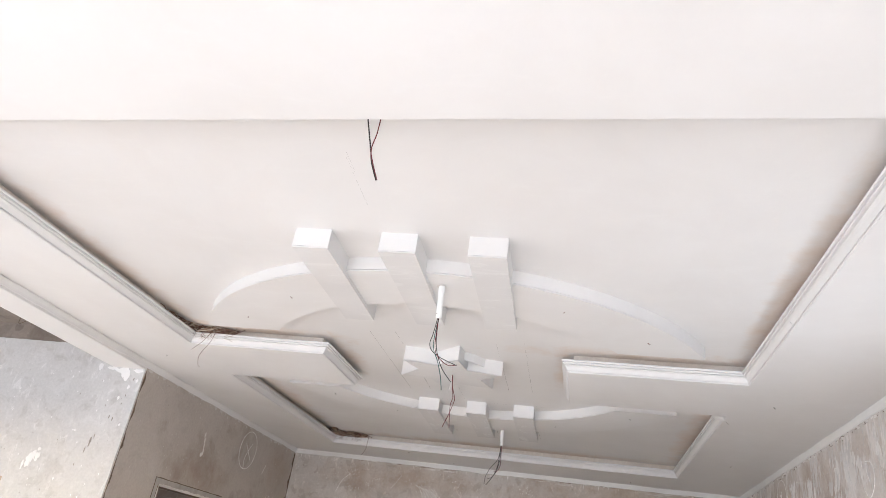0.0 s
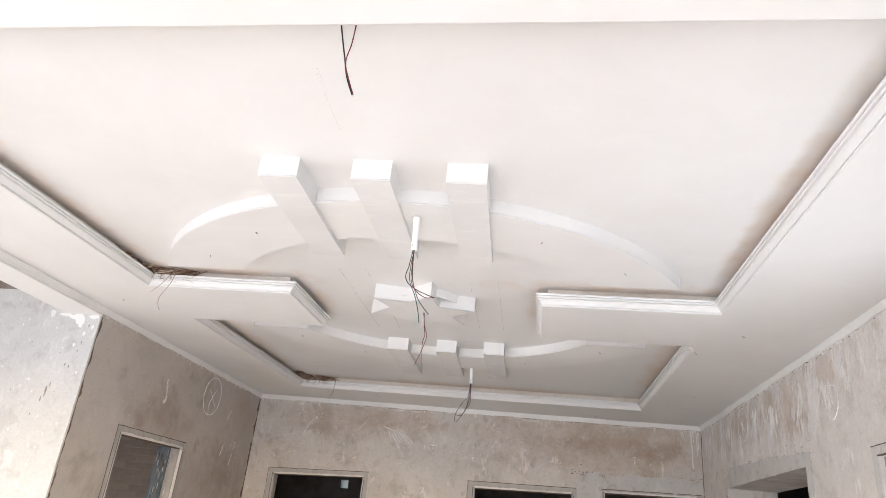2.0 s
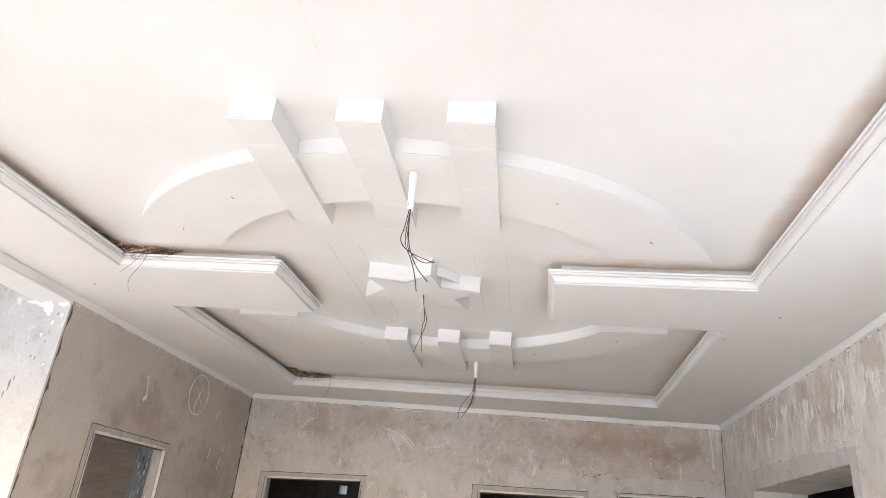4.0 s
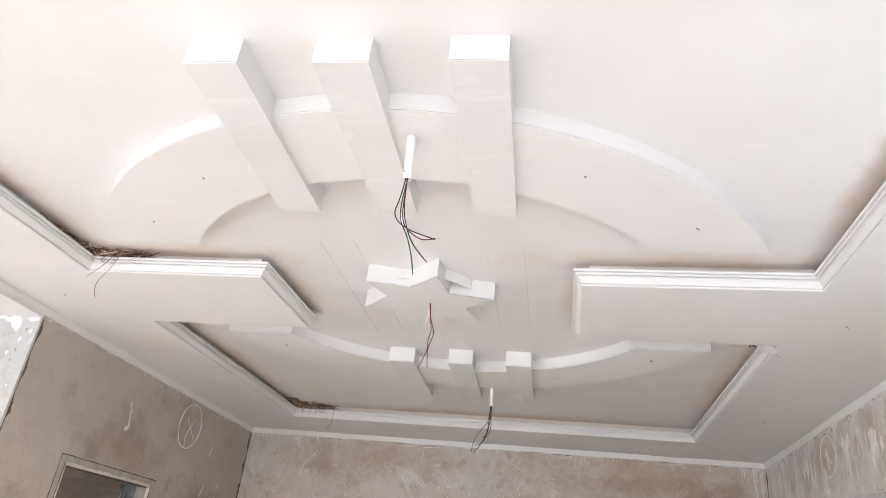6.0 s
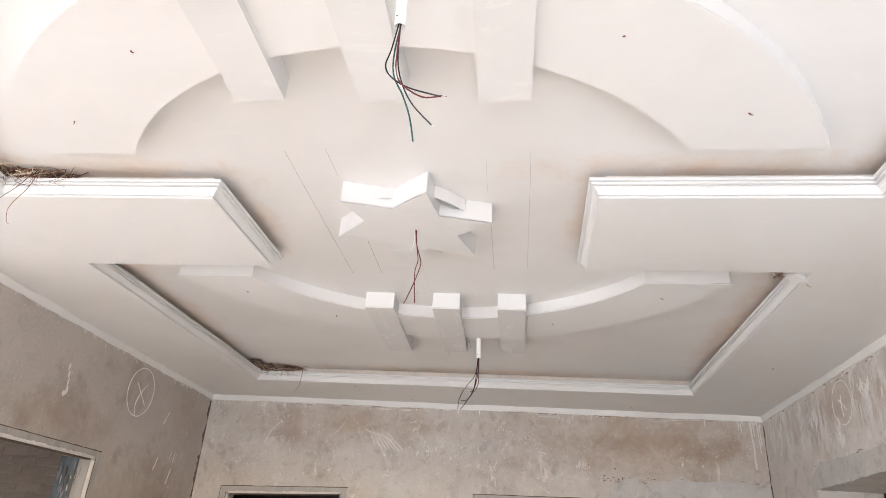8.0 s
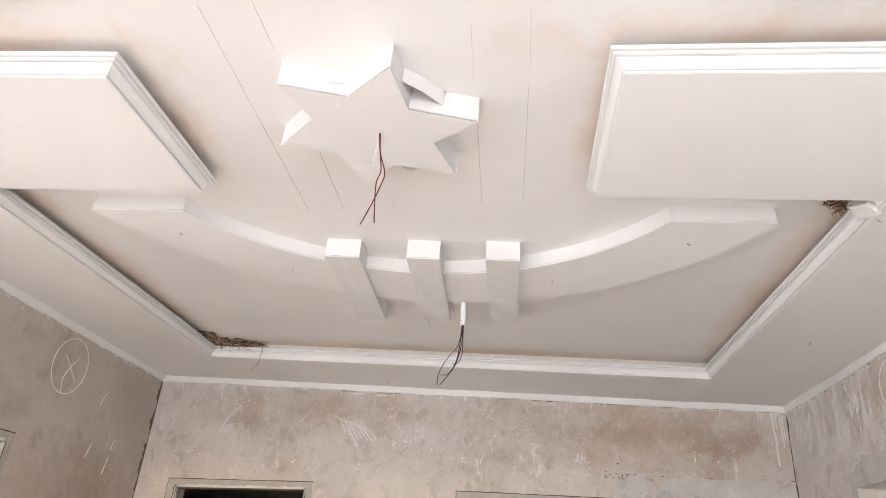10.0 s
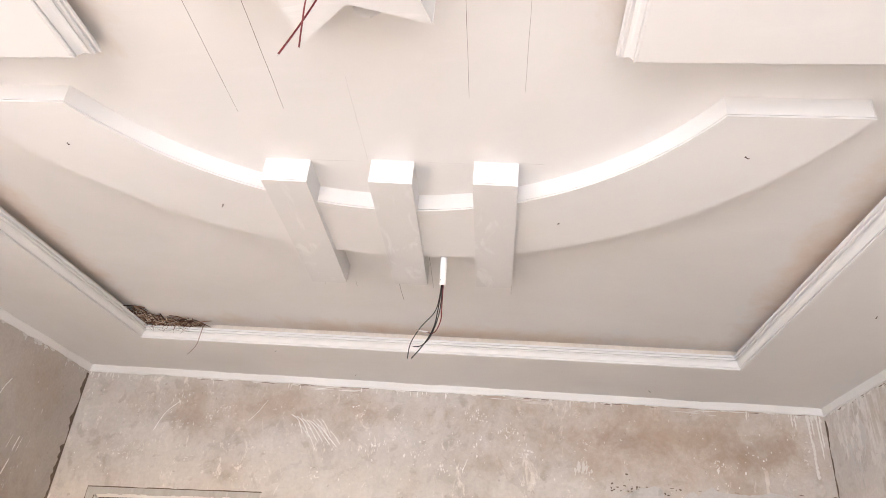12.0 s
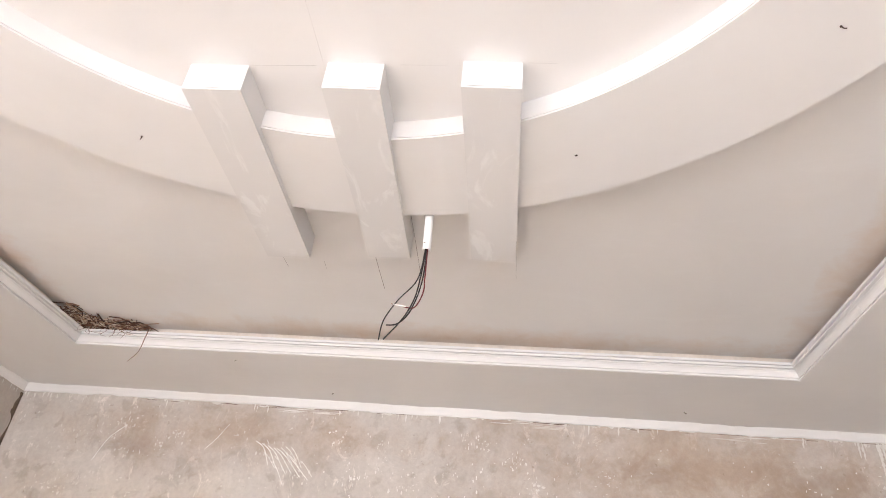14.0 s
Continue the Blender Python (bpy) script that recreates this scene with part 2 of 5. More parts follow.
BRICK = brick_material()
STEEL = streaked("steel_door_frame", (0.43, 0.405, 0.375), (0.34, 0.318, 0.292), (0.52, 0.495, 0.465), 0.0, 0.75)
STEEL_BLUE = streaked("primed_steel", (0.20, 0.225, 0.245), (0.11, 0.125, 0.14), (0.45, 0.46, 0.47), 0.2, 0.5)
CRUST = streaked("crusted_plaster", (0.36, 0.36, 0.36), (0.17, 0.17, 0.175), (0.62, 0.60, 0.59), 0.0, 0.9)
PVC = streaked("pvc_conduit", (0.80, 0.79, 0.78), (0.74, 0.73, 0.71), (0.82, 0.81, 0.80), 0.0, 0.45)


def plain(name, colour, rough, spread=0.25):
    m = material(name, colour, rough)
    fac = noise_of(m, coords(m), 70, 4)
    lo, hi = tuple(c * (1 - spread) for c in colour), tuple(min(1, c * (1 + spread)) for c in colour)
    link(m, ramp(m, fac, [(0.3, lo), (0.7, hi)]), shader(m).inputs["Base Color"])
    return m


RED = plain("red_wire", (0.13, 0.012, 0.016), 0.45)
BLACK = plain("black_wire", (0.013, 0.011, 0.011), 0.45)
GREEN = plain("green_wire", (0.015, 0.075, 0.072), 0.45)
WHITE_WIRE = plain("white_wire", (0.7, 0.68, 0.66), 0.5)
COPPER = plain("bare_copper", (0.35, 0.2, 0.13), 0.4)
HOLE = plain("hole_rim", (0.05, 0.025, 0.02), 0.9)
CRACK = plain("open_joint", (0.16, 0.14, 0.13), 0.95)
CHALK = plain("chalk", (0.74, 0.72, 0.69), 0.95)
CHIP = plain("bared_render", (0.27, 0.24, 0.215), 0.95)
DARK_BROWN = plain("dark_brown", (0.12, 0.085, 0.06), 0.95)


def straw_material():
    m = material("straw", (0.32, 0.2, 0.1), 0.85)
    g = m.node_tree.nodes.new("ShaderNodeNewGeometry")
    tone = ramp(m, g.outputs["Random Per Island"], [(0.0, (0.028, 0.012, 0.008)), (0.48, (0.13, 0.052, 0.030)), (0.74, (0.37, 0.235, 0.15)), (1.0, (0.76, 0.66, 0.54))])
    link(m, tone, shader(m).inputs["Base Color"])
    return m


STRAW = straw_material()
# Pane added in the vent to hold back the bright sky.
VENT_PANE = plain("vent_pane", (0.62, 0.60, 0.59), 0.5, 0.1)
shader(VENT_PANE).inputs["Transmission Weight"].default_value = 0.5
GLASS = material("dusty_window_glass", (0.30, 0.37, 0.42), 0.35)
shader(GLASS).inputs["Transmission Weight"].default_value = 0.45


# ---- builders ----
def mesh_object(name, bm, mat, smooth=False):
    me = bpy.data.meshes.new(name)
    bm.normal_update()
    bm.to_mesh(me)
    bm.free()
    me.materials.append(mat)
    if smooth:
        for p in me.polygons:
            p.use_smooth = True
    return new(name, me)


def part(name, bm, mat, parent, label="", smooth=False):
    ob = mesh_object(name, bm, mat, smooth)
    ob.parent = parent
    ob.matrix_parent_inverse = parent.matrix_basis.inverted()
    if label:
        tagged(ob, label)
    return ob


def empty(name, place):
    ob = new(name)
    ob.matrix_basis = Matrix.Translation(place)
    return ob


def add_box(bm, x0, x1, y0, y1, z0, z1, bevel=0.0):
    r = bmesh.ops.create_cube(bm, size=1.0, matrix=Matrix.Translation(((x0 + x1) / 2, (y0 + y1) / 2, (z0 + z1) / 2)) @ Matrix.Diagonal((x1 - x0, y1 - y0, z1 - z0, 1)))
    if bevel:
        edges = list({e for v in r["verts"] for e in v.link_edges})
        bmesh.ops.bevel(bm, geom=edges, offset=bevel, segments=2, affect="EDGES", profile=0.6)
    return bm


def box(x0, x1, y0, y1, z0, z1, bevel=0.0):
    return add_box(bmesh.new(), x0, x1, y0, y1, z0, z1, bevel)


def prism(outline, z0, z1, bevel=0.0):
    """A prism on an outline of (x, y), counter-clockwise."""
    bm = bmesh.new()
    low = [bm.verts.new((x, y, z0)) for x, y in outline]
    top = [bm.verts.new((x, y, z1)) for x, y in outline]
    bottom = bm.faces.new(low[::-1])
    bm.faces.new(top)
    n = len(outline)
    for i in range(n):
        bm.faces.new((low[i], low[(i + 1) % n], top[(i + 1) % n], top[i]))
    if bevel:
        bmesh.ops.bevel(bm, geom=list(bottom.edges), offset=bevel, segments=2, affect="EDGES", profile=0.6)
    return bm


def cells(us, vs, filled, w0, w1, put):
    """A slab of square-cut cells between w0 and w1; put(u, v, w) gives the place. Only outer faces are made."""
    bm = bmesh.new()
    us, vs = sorted(set(us)), sorted(set(vs))
    nu, nv = len(us) - 1, len(vs) - 1
    on = [[filled((us[i] + us[i + 1]) / 2, (vs[j] + vs[j + 1]) / 2) for j in range(nv)] for i in range(nu)]
    verts = {}

    def at(i, j, k):
        if (i, j, k) not in verts:
            verts[i, j, k] = bm.verts.new(put(us[i], vs[j], (w0, w1)[k]))
        return verts[i, j, k]

    for i in range(nu):
        for j in range(nv):
            if not on[i][j]:
                continue
            bm.faces.new((at(i, j, 1), at(i + 1, j, 1), at(i + 1, j + 1, 1), at(i, j + 1, 1)))
            bm.faces.new((at(i, j, 0), at(i, j + 1, 0), at(i + 1, j + 1, 0), at(i + 1, j, 0)))
            for di, dj, a, b in ((-1, 0, (i, j), (i, j + 1)), (1, 0, (i + 1, j + 1), (i + 1, j)), (0, -1, (i + 1, j), (i, j)), (0, 1, (i, j + 1), (i + 1, j + 1))):
                if not (0 <= i + di < nu and 0 <= j + dj < nv and on[i + di][j + dj]):
                    bm.faces.new((at(*a, 0), at(*b, 0), at(*b, 1), at(*a, 1)))
    bmesh.ops.recalc_face_normals(bm, faces=bm.faces)
    return bm


def wall(name, along, u0, u1, z0, z1, w0, w1, mat, holes=(), label=""):
    """A wall along x or y from u0 to u1, between w0 and w1 across, with openings (u0, u1, z0, z1) through it."""
    us = [u0, u1] + [h[k] for h in holes for k in (0, 1)]
    vs = [z0, z1] + [h[k] for h in holes for k in (2, 3)]
    ok = lambda u, v: not any(h[0] < u < h[1] and h[2] < v < h[3] for h in holes)
    put = (lambda u, v, w: (u, w, v)) if along == "x" else (lambda u, v, w: (w, u, v))
    ob = mesh_object(name, cells(us, vs, ok, w0, w1, put), mat)
    return tagged(ob, label, "wall", kind="structure")


def tube(points, radius, sides=8, taper=None):
    """A round cord along points, smoothed by a spline."""
    pts = [Vector(p) for p in points]
    fine = []
    for i in range(len(pts) - 1):
        p0, p1, p2, p3 = pts[max(i - 1, 0)], pts[i], pts[i + 1], pts[min(i + 2, len(pts) - 1)]
        for k in range(6):
            t = k / 6
            fine.append(0.5 * (2 * p1 + (p2 - p0) * t + (2 * p0 - 5 * p1 + 4 * p2 - p3) * t * t + (3 * p1 - p0 - 3 * p2 + p3) * t ** 3))
    fine.append(pts[-1])
    bm = bmesh.new()
    add_tube(bm, fine, radius, sides, taper)
    return bm


def add_tube(bm, fine, radius, sides=6, taper=None):
    side = None
    rings = []
    for i, p in enumerate(fine):
        d = (fine[min(i + 1, len(fine) - 1)] - fine[max(i - 1, 0)]).normalized()
        side = d.orthogonal().normalized() if side is None else (side - d * side.dot(d)).normalized()
        up = d.cross(side)
        r = radius * (1 if taper is None else 1 + (taper - 1) * i / (len(fine) - 1))
        rings.append([bm.verts.new(p + r * (math.cos(a) * side + math.sin(a) * up)) for a in (2 * math.pi * k / sides for k in range(sides))])
    for a, b in zip(rings, rings[1:]):
        for k in range(sides):
            bm.faces.new((a[k], a[(k + 1) % sides], b[(k + 1) % sides], b[k]))
    bm.faces.new(rings[0][::-1])
    bm.faces.new(rings[-1])


def sweep(path, profile, z, flip=1, jitter=0.0, step=None, closed=False):
    """A moulding of profile (out, up) along an open path of (x, y), mitred; out lies to the left of the way, or right with flip=-1."""
    pts = [Vector((x, y)) for x, y in path]
    stations = []
    for i, p in enumerate(pts):
        d0 = (p - pts[i - 1]).normalized() if i or closed else (pts[1] - p).normalized()
        d1 = (pts[(i + 1) % len(pts)] - p).normalized() if i + 1 < len(pts) or closed else d0
        n0, n1 = Vector((-d0.y, d0.x)) * flip, Vector((-d1.y, d1.x)) * flip
        m = (n0 + n1) / (1 + n0.dot(n1))
        stations.append((p, m))
    if closed:
        stations.append(stations[0])
    if step:
        more = []
        for (p, m), (q, n) in zip(stations, stations[1:]):
            k = max(1, int((q - p).length / step))
            mid = Vector((-(q - p).y, (q - p).x)).normalized() * flip
            more.append((p, m))
            more += [(p.lerp(q, j / k), mid) for j in range(1, k)]
        stations = more + [stations[-1]]
    bm = bmesh.new()
    rings = []
    for p, m in stations:
        row = []
        for u, v in profile:
            e = (noise.noise((p.x * 3.1, p.y * 3.1, v * 40)) + 0.7 * noise.noise((p.x * 13, p.y * 13, 3 + v * 60)) + 0.35 * noise.noise((p.x * 37, p.y * 37, 5))) * jitter
            row.append(bm.verts.new((p.x + m.x * (u + e * 0.3), p.y + m.y * (u + e * 0.3), z + v + e)))
        rings.append(row)
    n = len(profile)
    for a, b in zip(rings, rings[1:]):
        for k in range(n):
            bm.faces.new((a[k], a[(k + 1) % n], b[(k + 1) % n], b[k]))
    if closed:
        bmesh.ops.remove_doubles(bm, verts=bm.verts, dist=1e-5)
    else:
        bm.faces.new(rings[0])
        bm.faces.new(rings[-1][::-1])
    bmesh.ops.recalc_face_normals(bm, faces=bm.faces)
    return bm


# ---- the shell ----
XL, XR, YF, YB = -3.2, 1.45, 7.28, -1.6
SOFFIT, TRAY, BAR, ARC = 2.86, 2.975, 2.882, 2.905
SLAB = 3.08

floor = tagged(mesh_object("floor", box(-6.7, XR + 0.399, YB - 0.23, 10.2, -0.1, 0.0), FLOOR), "dusty grey cement screed floor of a building shell", "floor", kind="structure")
ground = tagged(mesh_object("ground", box(-400, 400, -400, 400, -0.3, -0.12), EARTH), "dry bare earth around the unfinished house", "ground", kind="structure")
slab = tagged(mesh_object("roof_slab", cells([-6.7, XR + 0.399], [YB - 0.23, 10.2], lambda u, v: True, SLAB, SLAB + 0.15, lambda u, v, w: (u, v, w)), CONCRETE), "raw brown concrete roof slab with board marks", "ceiling", kind="structure")

D1, D2, D3 = (-2.93, -1.91, 0.0, 2.10), (-0.81, 0.22, 0.0, 2.13), (0.49, 1.40, 0.0, 2.185)
wall("wall_north", "x", XL - 0.225, XR + 0.4, 0, SLAB, YF, YF + 0.23, CEMENT, (D1, D2, D3), "grey cement rendered wall with brown damp stains and white splashes")
LD = (4.85, 5.835, 0.0, 2.115)
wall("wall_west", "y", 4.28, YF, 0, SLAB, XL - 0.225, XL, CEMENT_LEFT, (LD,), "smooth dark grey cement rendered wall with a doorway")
RD, RW = (4.62, 6.43, 0.0, 2.215), (2.25, 3.70, 0.9, 2.175)
wall("wall_east", "y", YB, YF, 0, SLAB, XR, XR + 0.4, CEMENT_EAST, (RD, RW), "stained cement rendered wall streaked with white gypsum drips")
wall("wall_side", "x", -6.7, XL - 0.226, 0, 2.955, 4.28, 4.505, CEMENT_PALE, (), "pale sunlit cement rendered wall of the side bay")
coat = wall("wall_side_render", "x", -6.7, XL - 0.003, 0, 2.955, 4.270, 4.2795, CEMENT_PALE, ((-4.30, -4.02, 1.70, 1.965),), "pale cement render coat with a broken patch")
wall("wall_brick", "x", -6.7, XL - 0.226, 0, SLAB, 7.40, 7.62, MORTAR, (), "unplastered brick wall of the side room")
wall("wall_south", "x", -6.7, XR + 0.4, 0, SLAB, YB - 0.23, YB, CEMENT_PALE, ((-2.6, 1.0, 0.02, 2.4), (-6.3, -3.7, 0.02, 2.5)), "cement rendered wall with wide unglazed openings")
# The opening at y 5.0 to 6.6 is added to light the brick room.
wall("wall_bay", "y", YB, 10.2, 0, SLAB, -6.93, -6.7, CEMENT_LEFT, ((5.0, 6.6, 0.9, 2.2), (-1.3, 3.7, 0.15, 2.55)), "grey cement rendered outer wall, unseen, with a window added to light the brick room")
wall("wall_back", "x", -6.7, XR + 3.0, 0, SLAB, 10.2, 10.43, UNLIT_RENDER, ((-2.99, -2.85, 2.10, 2.22),), "back room wall with a small vent, the room's darkness put into its colour")
wall("wall_passage", "y", 3.9, 10.2, 0, SLAB, XR + 2.6, XR + 2.83, UNLIT_RENDER, (), "rendered passage wall, the passage's darkness put into its colour")
wall("wall_passage", "x", XR + 0.4, XR + 2.6, 0, SLAB, 3.7, 3.9, UNLIT_RENDER, (), "rendered passage wall, the passage's darkness put into its colour")
tagged(mesh_object("floor", box(XR + 0.4, XR + 2.83, 3.7, 10.2, -0.1, -0.004), FLOOR), "cement floor of the passage", "floor", kind="structure")
tagged(mesh_object("roof_slab", box(XR + 0.4, XR + 2.83, 3.7, 10.2, SLAB, SLAB + 0.15), CONCRETE), "raw concrete slab over the passage", "ceiling", kind="structure")

# ceiling: lower board with the stepped tray cut out of it
LOOP = [(-2.575, 1.483), (0.787, 1.483), (0.788, 3.756), (-0.172, 3.765), (-0.168, 4.405), (0.792, 4.398), (0.785, 6.668), (-2.566, 6.684), (-2.612, 4.420), (-1.662, 4.416), (-1.672, 3.775), (-2.578, 3.760)]


def board_with_hole(outer, hole, z0, z1):
    bm = bmesh.new()
    for ring in (outer, hole):
        vs = [bm.verts.new((x, y, z0)) for x, y in ring]
        for k in range(len(vs)):
            bm.edges.new((vs[k], vs[(k + 1) % len(vs)]))
    bmesh.ops.triangle_fill(bm, use_beauty=True, use_dissolve=False, edges=list(bm.edges), normal=(0, 0, -1))
    grown = bmesh.ops.extrude_face_region(bm, geom=list(bm.faces))
    bmesh.ops.translate(bm, verts=[g for g in grown["geom"] if isinstance(g, bmesh.types.BMVert)], vec=(0, 0, z1 - z0))
    bmesh.ops.recalc_face_normals(bm, faces=bm.faces)
    return bm


flat = lambda u, v, w: (u, v, w)
tagged(mesh_object("ceiling", board_with_hole([(XL, YB), (XR, YB), (XR, YF), (XL, YF)], LOOP, SOFFIT, SOFFIT + 0.012), GYPSUM), "white gypsum false ceiling with a stepped tray opening", "ceiling", kind="structure")


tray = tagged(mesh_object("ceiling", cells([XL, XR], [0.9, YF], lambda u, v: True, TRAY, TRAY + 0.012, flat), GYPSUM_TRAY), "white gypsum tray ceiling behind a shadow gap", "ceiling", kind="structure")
beam = tagged(mesh_object("beam", box(XL - 0.27, XL, YB, 4.279, 2.80, SLAB, 0.004), GYPSUM), "white plastered beam over the opening to the side bay", "beam", kind="structure")
ledge = tagged(mesh_object("wall_cap", box(-6.7, XL - 0.271, 4.262, 4.50, 2.956, SLAB, 0.004), CONCRETE), "rough brown concrete band on top of the side wall", "beam", kind="structure")

CROWN = [(0.0004, 0.0003), (0.0040, 0.0004), (0.0065, 0.0020), (0.0072, 0.0060), (0.0060, 0.0085), (0.0020, 0.0088), (0.0018, 0.0118), (0.0080, 0.0122), (0.0095, 0.0150), (0.0115, 0.0205), (0.0150, 0.0280), (0.0200, 0.0340), (0.0260, 0.0374),
         (0.0266, 0.0390), (0.0205, 0.0394), (0.0205, 0.0434), (0.0335, 0.0440), (0.0352, 0.0462), (0.0352, 0.0515), (0.0292, 0.0520), (0.0292, 0.0558), (0.0400, 0.0565), (0.0422, 0.0590), (0.0422, 0.0670), (0.0004, 0.0670)]
tagged(mesh_object("trim", sweep(LOOP, CROWN, SOFFIT, 1, 0.0005, 0.08, True), MOULD), "white plaster crown moulding along the stepped edge of the tray", "moulding", kind="structure")
COVE = [(-0.0010, 0.0125), (-0.0010, 0.0145), (-0.026, 0.0145), (-0.026, 0.1146), (-0.034, 0.1146), (-0.034, 0.0125)]
tagged(mesh_object("ceiling_cove", sweep(LOOP, COVE, SOFFIT, 1, 0, None, True), DUST), "dusty trough behind the moulding, tan to warm the shade in the gap", "ceiling", kind="structure")

for x0, x1, y in ((-2.60, -1.700, 3.790), (-0.118, 0.80, 3.782)):
    tagged(mesh_object("trim", sweep([(x0, y), (x1, y)], [(0, 0.0672), (0.010, 0.0672), (0.010, 0.083), (0, 0.084)], SOFFIT, -1, 0.0012, 0.05), MOULD), "white plaster ledge set back on top of the moulding", "moulding", kind="structure")
RIDGE = [(u + 0.0016 if u > 0.001 else u, v - 0.0012 if v < 0.03 else v + 0.0008) for u, v in CROWN]
for a, q in (((0.7863, 6.050), (0.7863, 6.058)), ((0.7874, 2.90), (0.7874, 2.907))):
    tagged(mesh_object("trim", sweep([a, q], RIDGE, SOFFIT, 1 if a[0] > 0 else -1, 0.0015, 0.003), MOULD), "ridge of plaster where two moulding lengths meet", "moulding", kind="structure")

JOINT = [(0.0, 0.0), (0.016, -0.001), (0.015, -0.010), (0.010, -0.026), (0.007, -0.042), (0.0, -0.044)]
for path, flip in (([(XL, 4.28), (XL, YF)], -1), ([(XL, YF), (XR, YF)], -1), ([(XR, YF), (XR, YB)], -1), ([(XL, YB), (XL, 4.28)], -1)):
    tagged(mesh_object("trim", sweep(path, JOINT, SOFFIT, flip, 0.0055, 0.012), CORNICE), "uneven white gypsum joint strip between wall and ceiling", "cornice", kind="structure")


# ---- ceiling relief ----
def ring_piece(cx, cy, r_out, ix, iy, r_in, cut, near):
    """Outline of the part of a flat ring before or beyond the line y = cut."""
    a_out, a_in = math.asin((cut - cy) / r_out), math.asin((cut - iy) / r_in)
    if near:
        o0, o1, i0, i1 = math.pi - a_out, 2 * math.pi + a_out, 2 * math.pi + a_in, math.pi - a_in
    else:
        o0, o1, i0, i1 = a_out, math.pi - a_out, math.pi - a_in, a_in
    n = 72
    out = [(cx + r_out * math.cos(o0 + (o1 - o0) * k / n), cy + r_out * math.sin(o0 + (o1 - o0) * k / n)) for k in range(n + 1)]
    inn = [(ix + r_in * math.cos(i0 + (i1 - i0) * k / n), iy + r_in * math.sin(i0 + (i1 - i0) * k / n)) for k in range(n + 1)]
    return out + inn


def band(line, z0, z1, thick, closed=False):
    """An upright strip of board along a line, its thickness to the left of the way."""
    return sweep(line, [(0, z0), (0, z1), (thick, z1), (thick, z0)], 0, 1, 0, None, closed)


def wire_stub(parent, x, y, z, k, mat=None):
    """The end of a lamp wire that sticks out of its hole."""
    a = k * 2.1
    bm = tube([(x, y, z + 0.004), (x + 0.004 * math.cos(a), y + 0.004 * math.sin(a), z - 0.006), (x + 0.011 * math.cos(a), y + 0.007 * math.sin(a), z - 0.007)], 0.0014, 6)
    bmesh.ops.create_cone(bm, cap_ends=True, segments=12, radius1=0.003, radius2=0.0022, depth=0.003, matrix=Matrix.Translation((x, y, z - 0.0005)))
    part("wire_stub", bm, mat or HOLE, parent, "dark red wire end in a drilled hole")


RINGS = (((-0.902, 4.203, 1.585, -0.889, 4.166, 1.173, 3.512, True), "white gypsum half ring hung under the tray ceiling", ((-1.583, 2.985), (-1.976, 3.318), (-0.189, 2.979), (0.222, 3.320))),
         ((-0.866, 4.09, 1.504, -0.861, 4.089, 1.143, 4.66, False), "white gypsum half ring with wedge-shaped ends", ((-1.957, 4.868), (-1.546, 5.232), (-0.286, 5.281), (0.236, 4.846))))
for spec, words, stubs in RINGS:
    line = ring_piece(*spec)
    ring = tagged(empty("ceiling_ring", (spec[0], spec[6], ARC)), words, "ceiling relief", "ceiling rings")
    part("soffit_panel", prism(line, ARC, ARC + 0.006), GYPSUM, ring)
    part("outer_strip", band(line[:73], ARC + 0.0082, TRAY, 0.006), GYPSUM, ring)
    part("inner_strip", band(line[73:], ARC + 0.0082, TRAY, 0.006), GYPSUM, ring)
    part("end_strip", band([line[72], line[73]], ARC + 0.0082, TRAY, 0.006), GYPSUM, ring)
    part("end_strip", band([line[-1], line[0]], ARC + 0.0082, TRAY, 0.006), GYPSUM, ring)
    for k, (x, y) in enumerate(stubs):
        wire_stub(ring, x, y, ARC, k, RED if spec[7] else HOLE)

NEAR_BARS = ((-1.331, -1.169, -1.342, -1.184, 2.370, 3.190), (-0.949, -0.789, -0.952, -0.804, 2.384, 3.205), (-0.569, -0.408, -0.586, -0.430, 2.394, 3.212))
FAR_BARS = ((-1.328, -1.168, -1.342, -1.184, 5.020, 5.840), (-0.950, -0.800, -0.962, -0.816, 5.014, 5.822), (-0.593, -0.442, -0.599, -0.446, 5.008, 5.816))
for bars, words in ((NEAR_BARS, "white gypsum box bar crossing the ceiling ring"), (FAR_BARS, "white gypsum box bar with skim-coat smears crossing the ring")):
    for a, b, c, d, y0, y1 in bars:
        line = [(a, y0), (b, y0 + 0.005), (d, y1), (c, y1)]
        bar = tagged(empty("ceiling_bar", ((a + d) / 2, (y0 + y1) / 2, BAR)), words, "ceiling relief", "ceiling bars")
        part("soffit_panel", prism(line, BAR, BAR + 0.006), GYPSUM_SMEAR if bars is FAR_BARS else GYPSUM_BAR, bar)
        for k in range(4):
            part("end_panel" if k % 2 == 0 else "side_panel", band([line[k], line[(k + 1) % 4]], BAR + (0.0078 if k % 2 == 0 else 0.0061), TRAY, 0.005), GYPSUM, bar)

STAR = [(-1.169, 3.829), (-0.969, 3.886), (-0.817, 3.755), (-0.790, 3.946), (-0.580, 4.005), (-0.731, 4.120), (-0.671, 4.310), (-0.876, 4.251), (-1.013, 4.380), (-1.060, 4.190), (-1.257, 4.147), (-1.104, 3.992)]
star = empty("ceiling_star", (-0.915, 4.07, BAR))
tagged(star, "six-pointed white gypsum star box with torn side strips", "ceiling relief")
part("plate", prism(STAR, BAR, BAR + 0.006), GYPSUM_BAR, star)


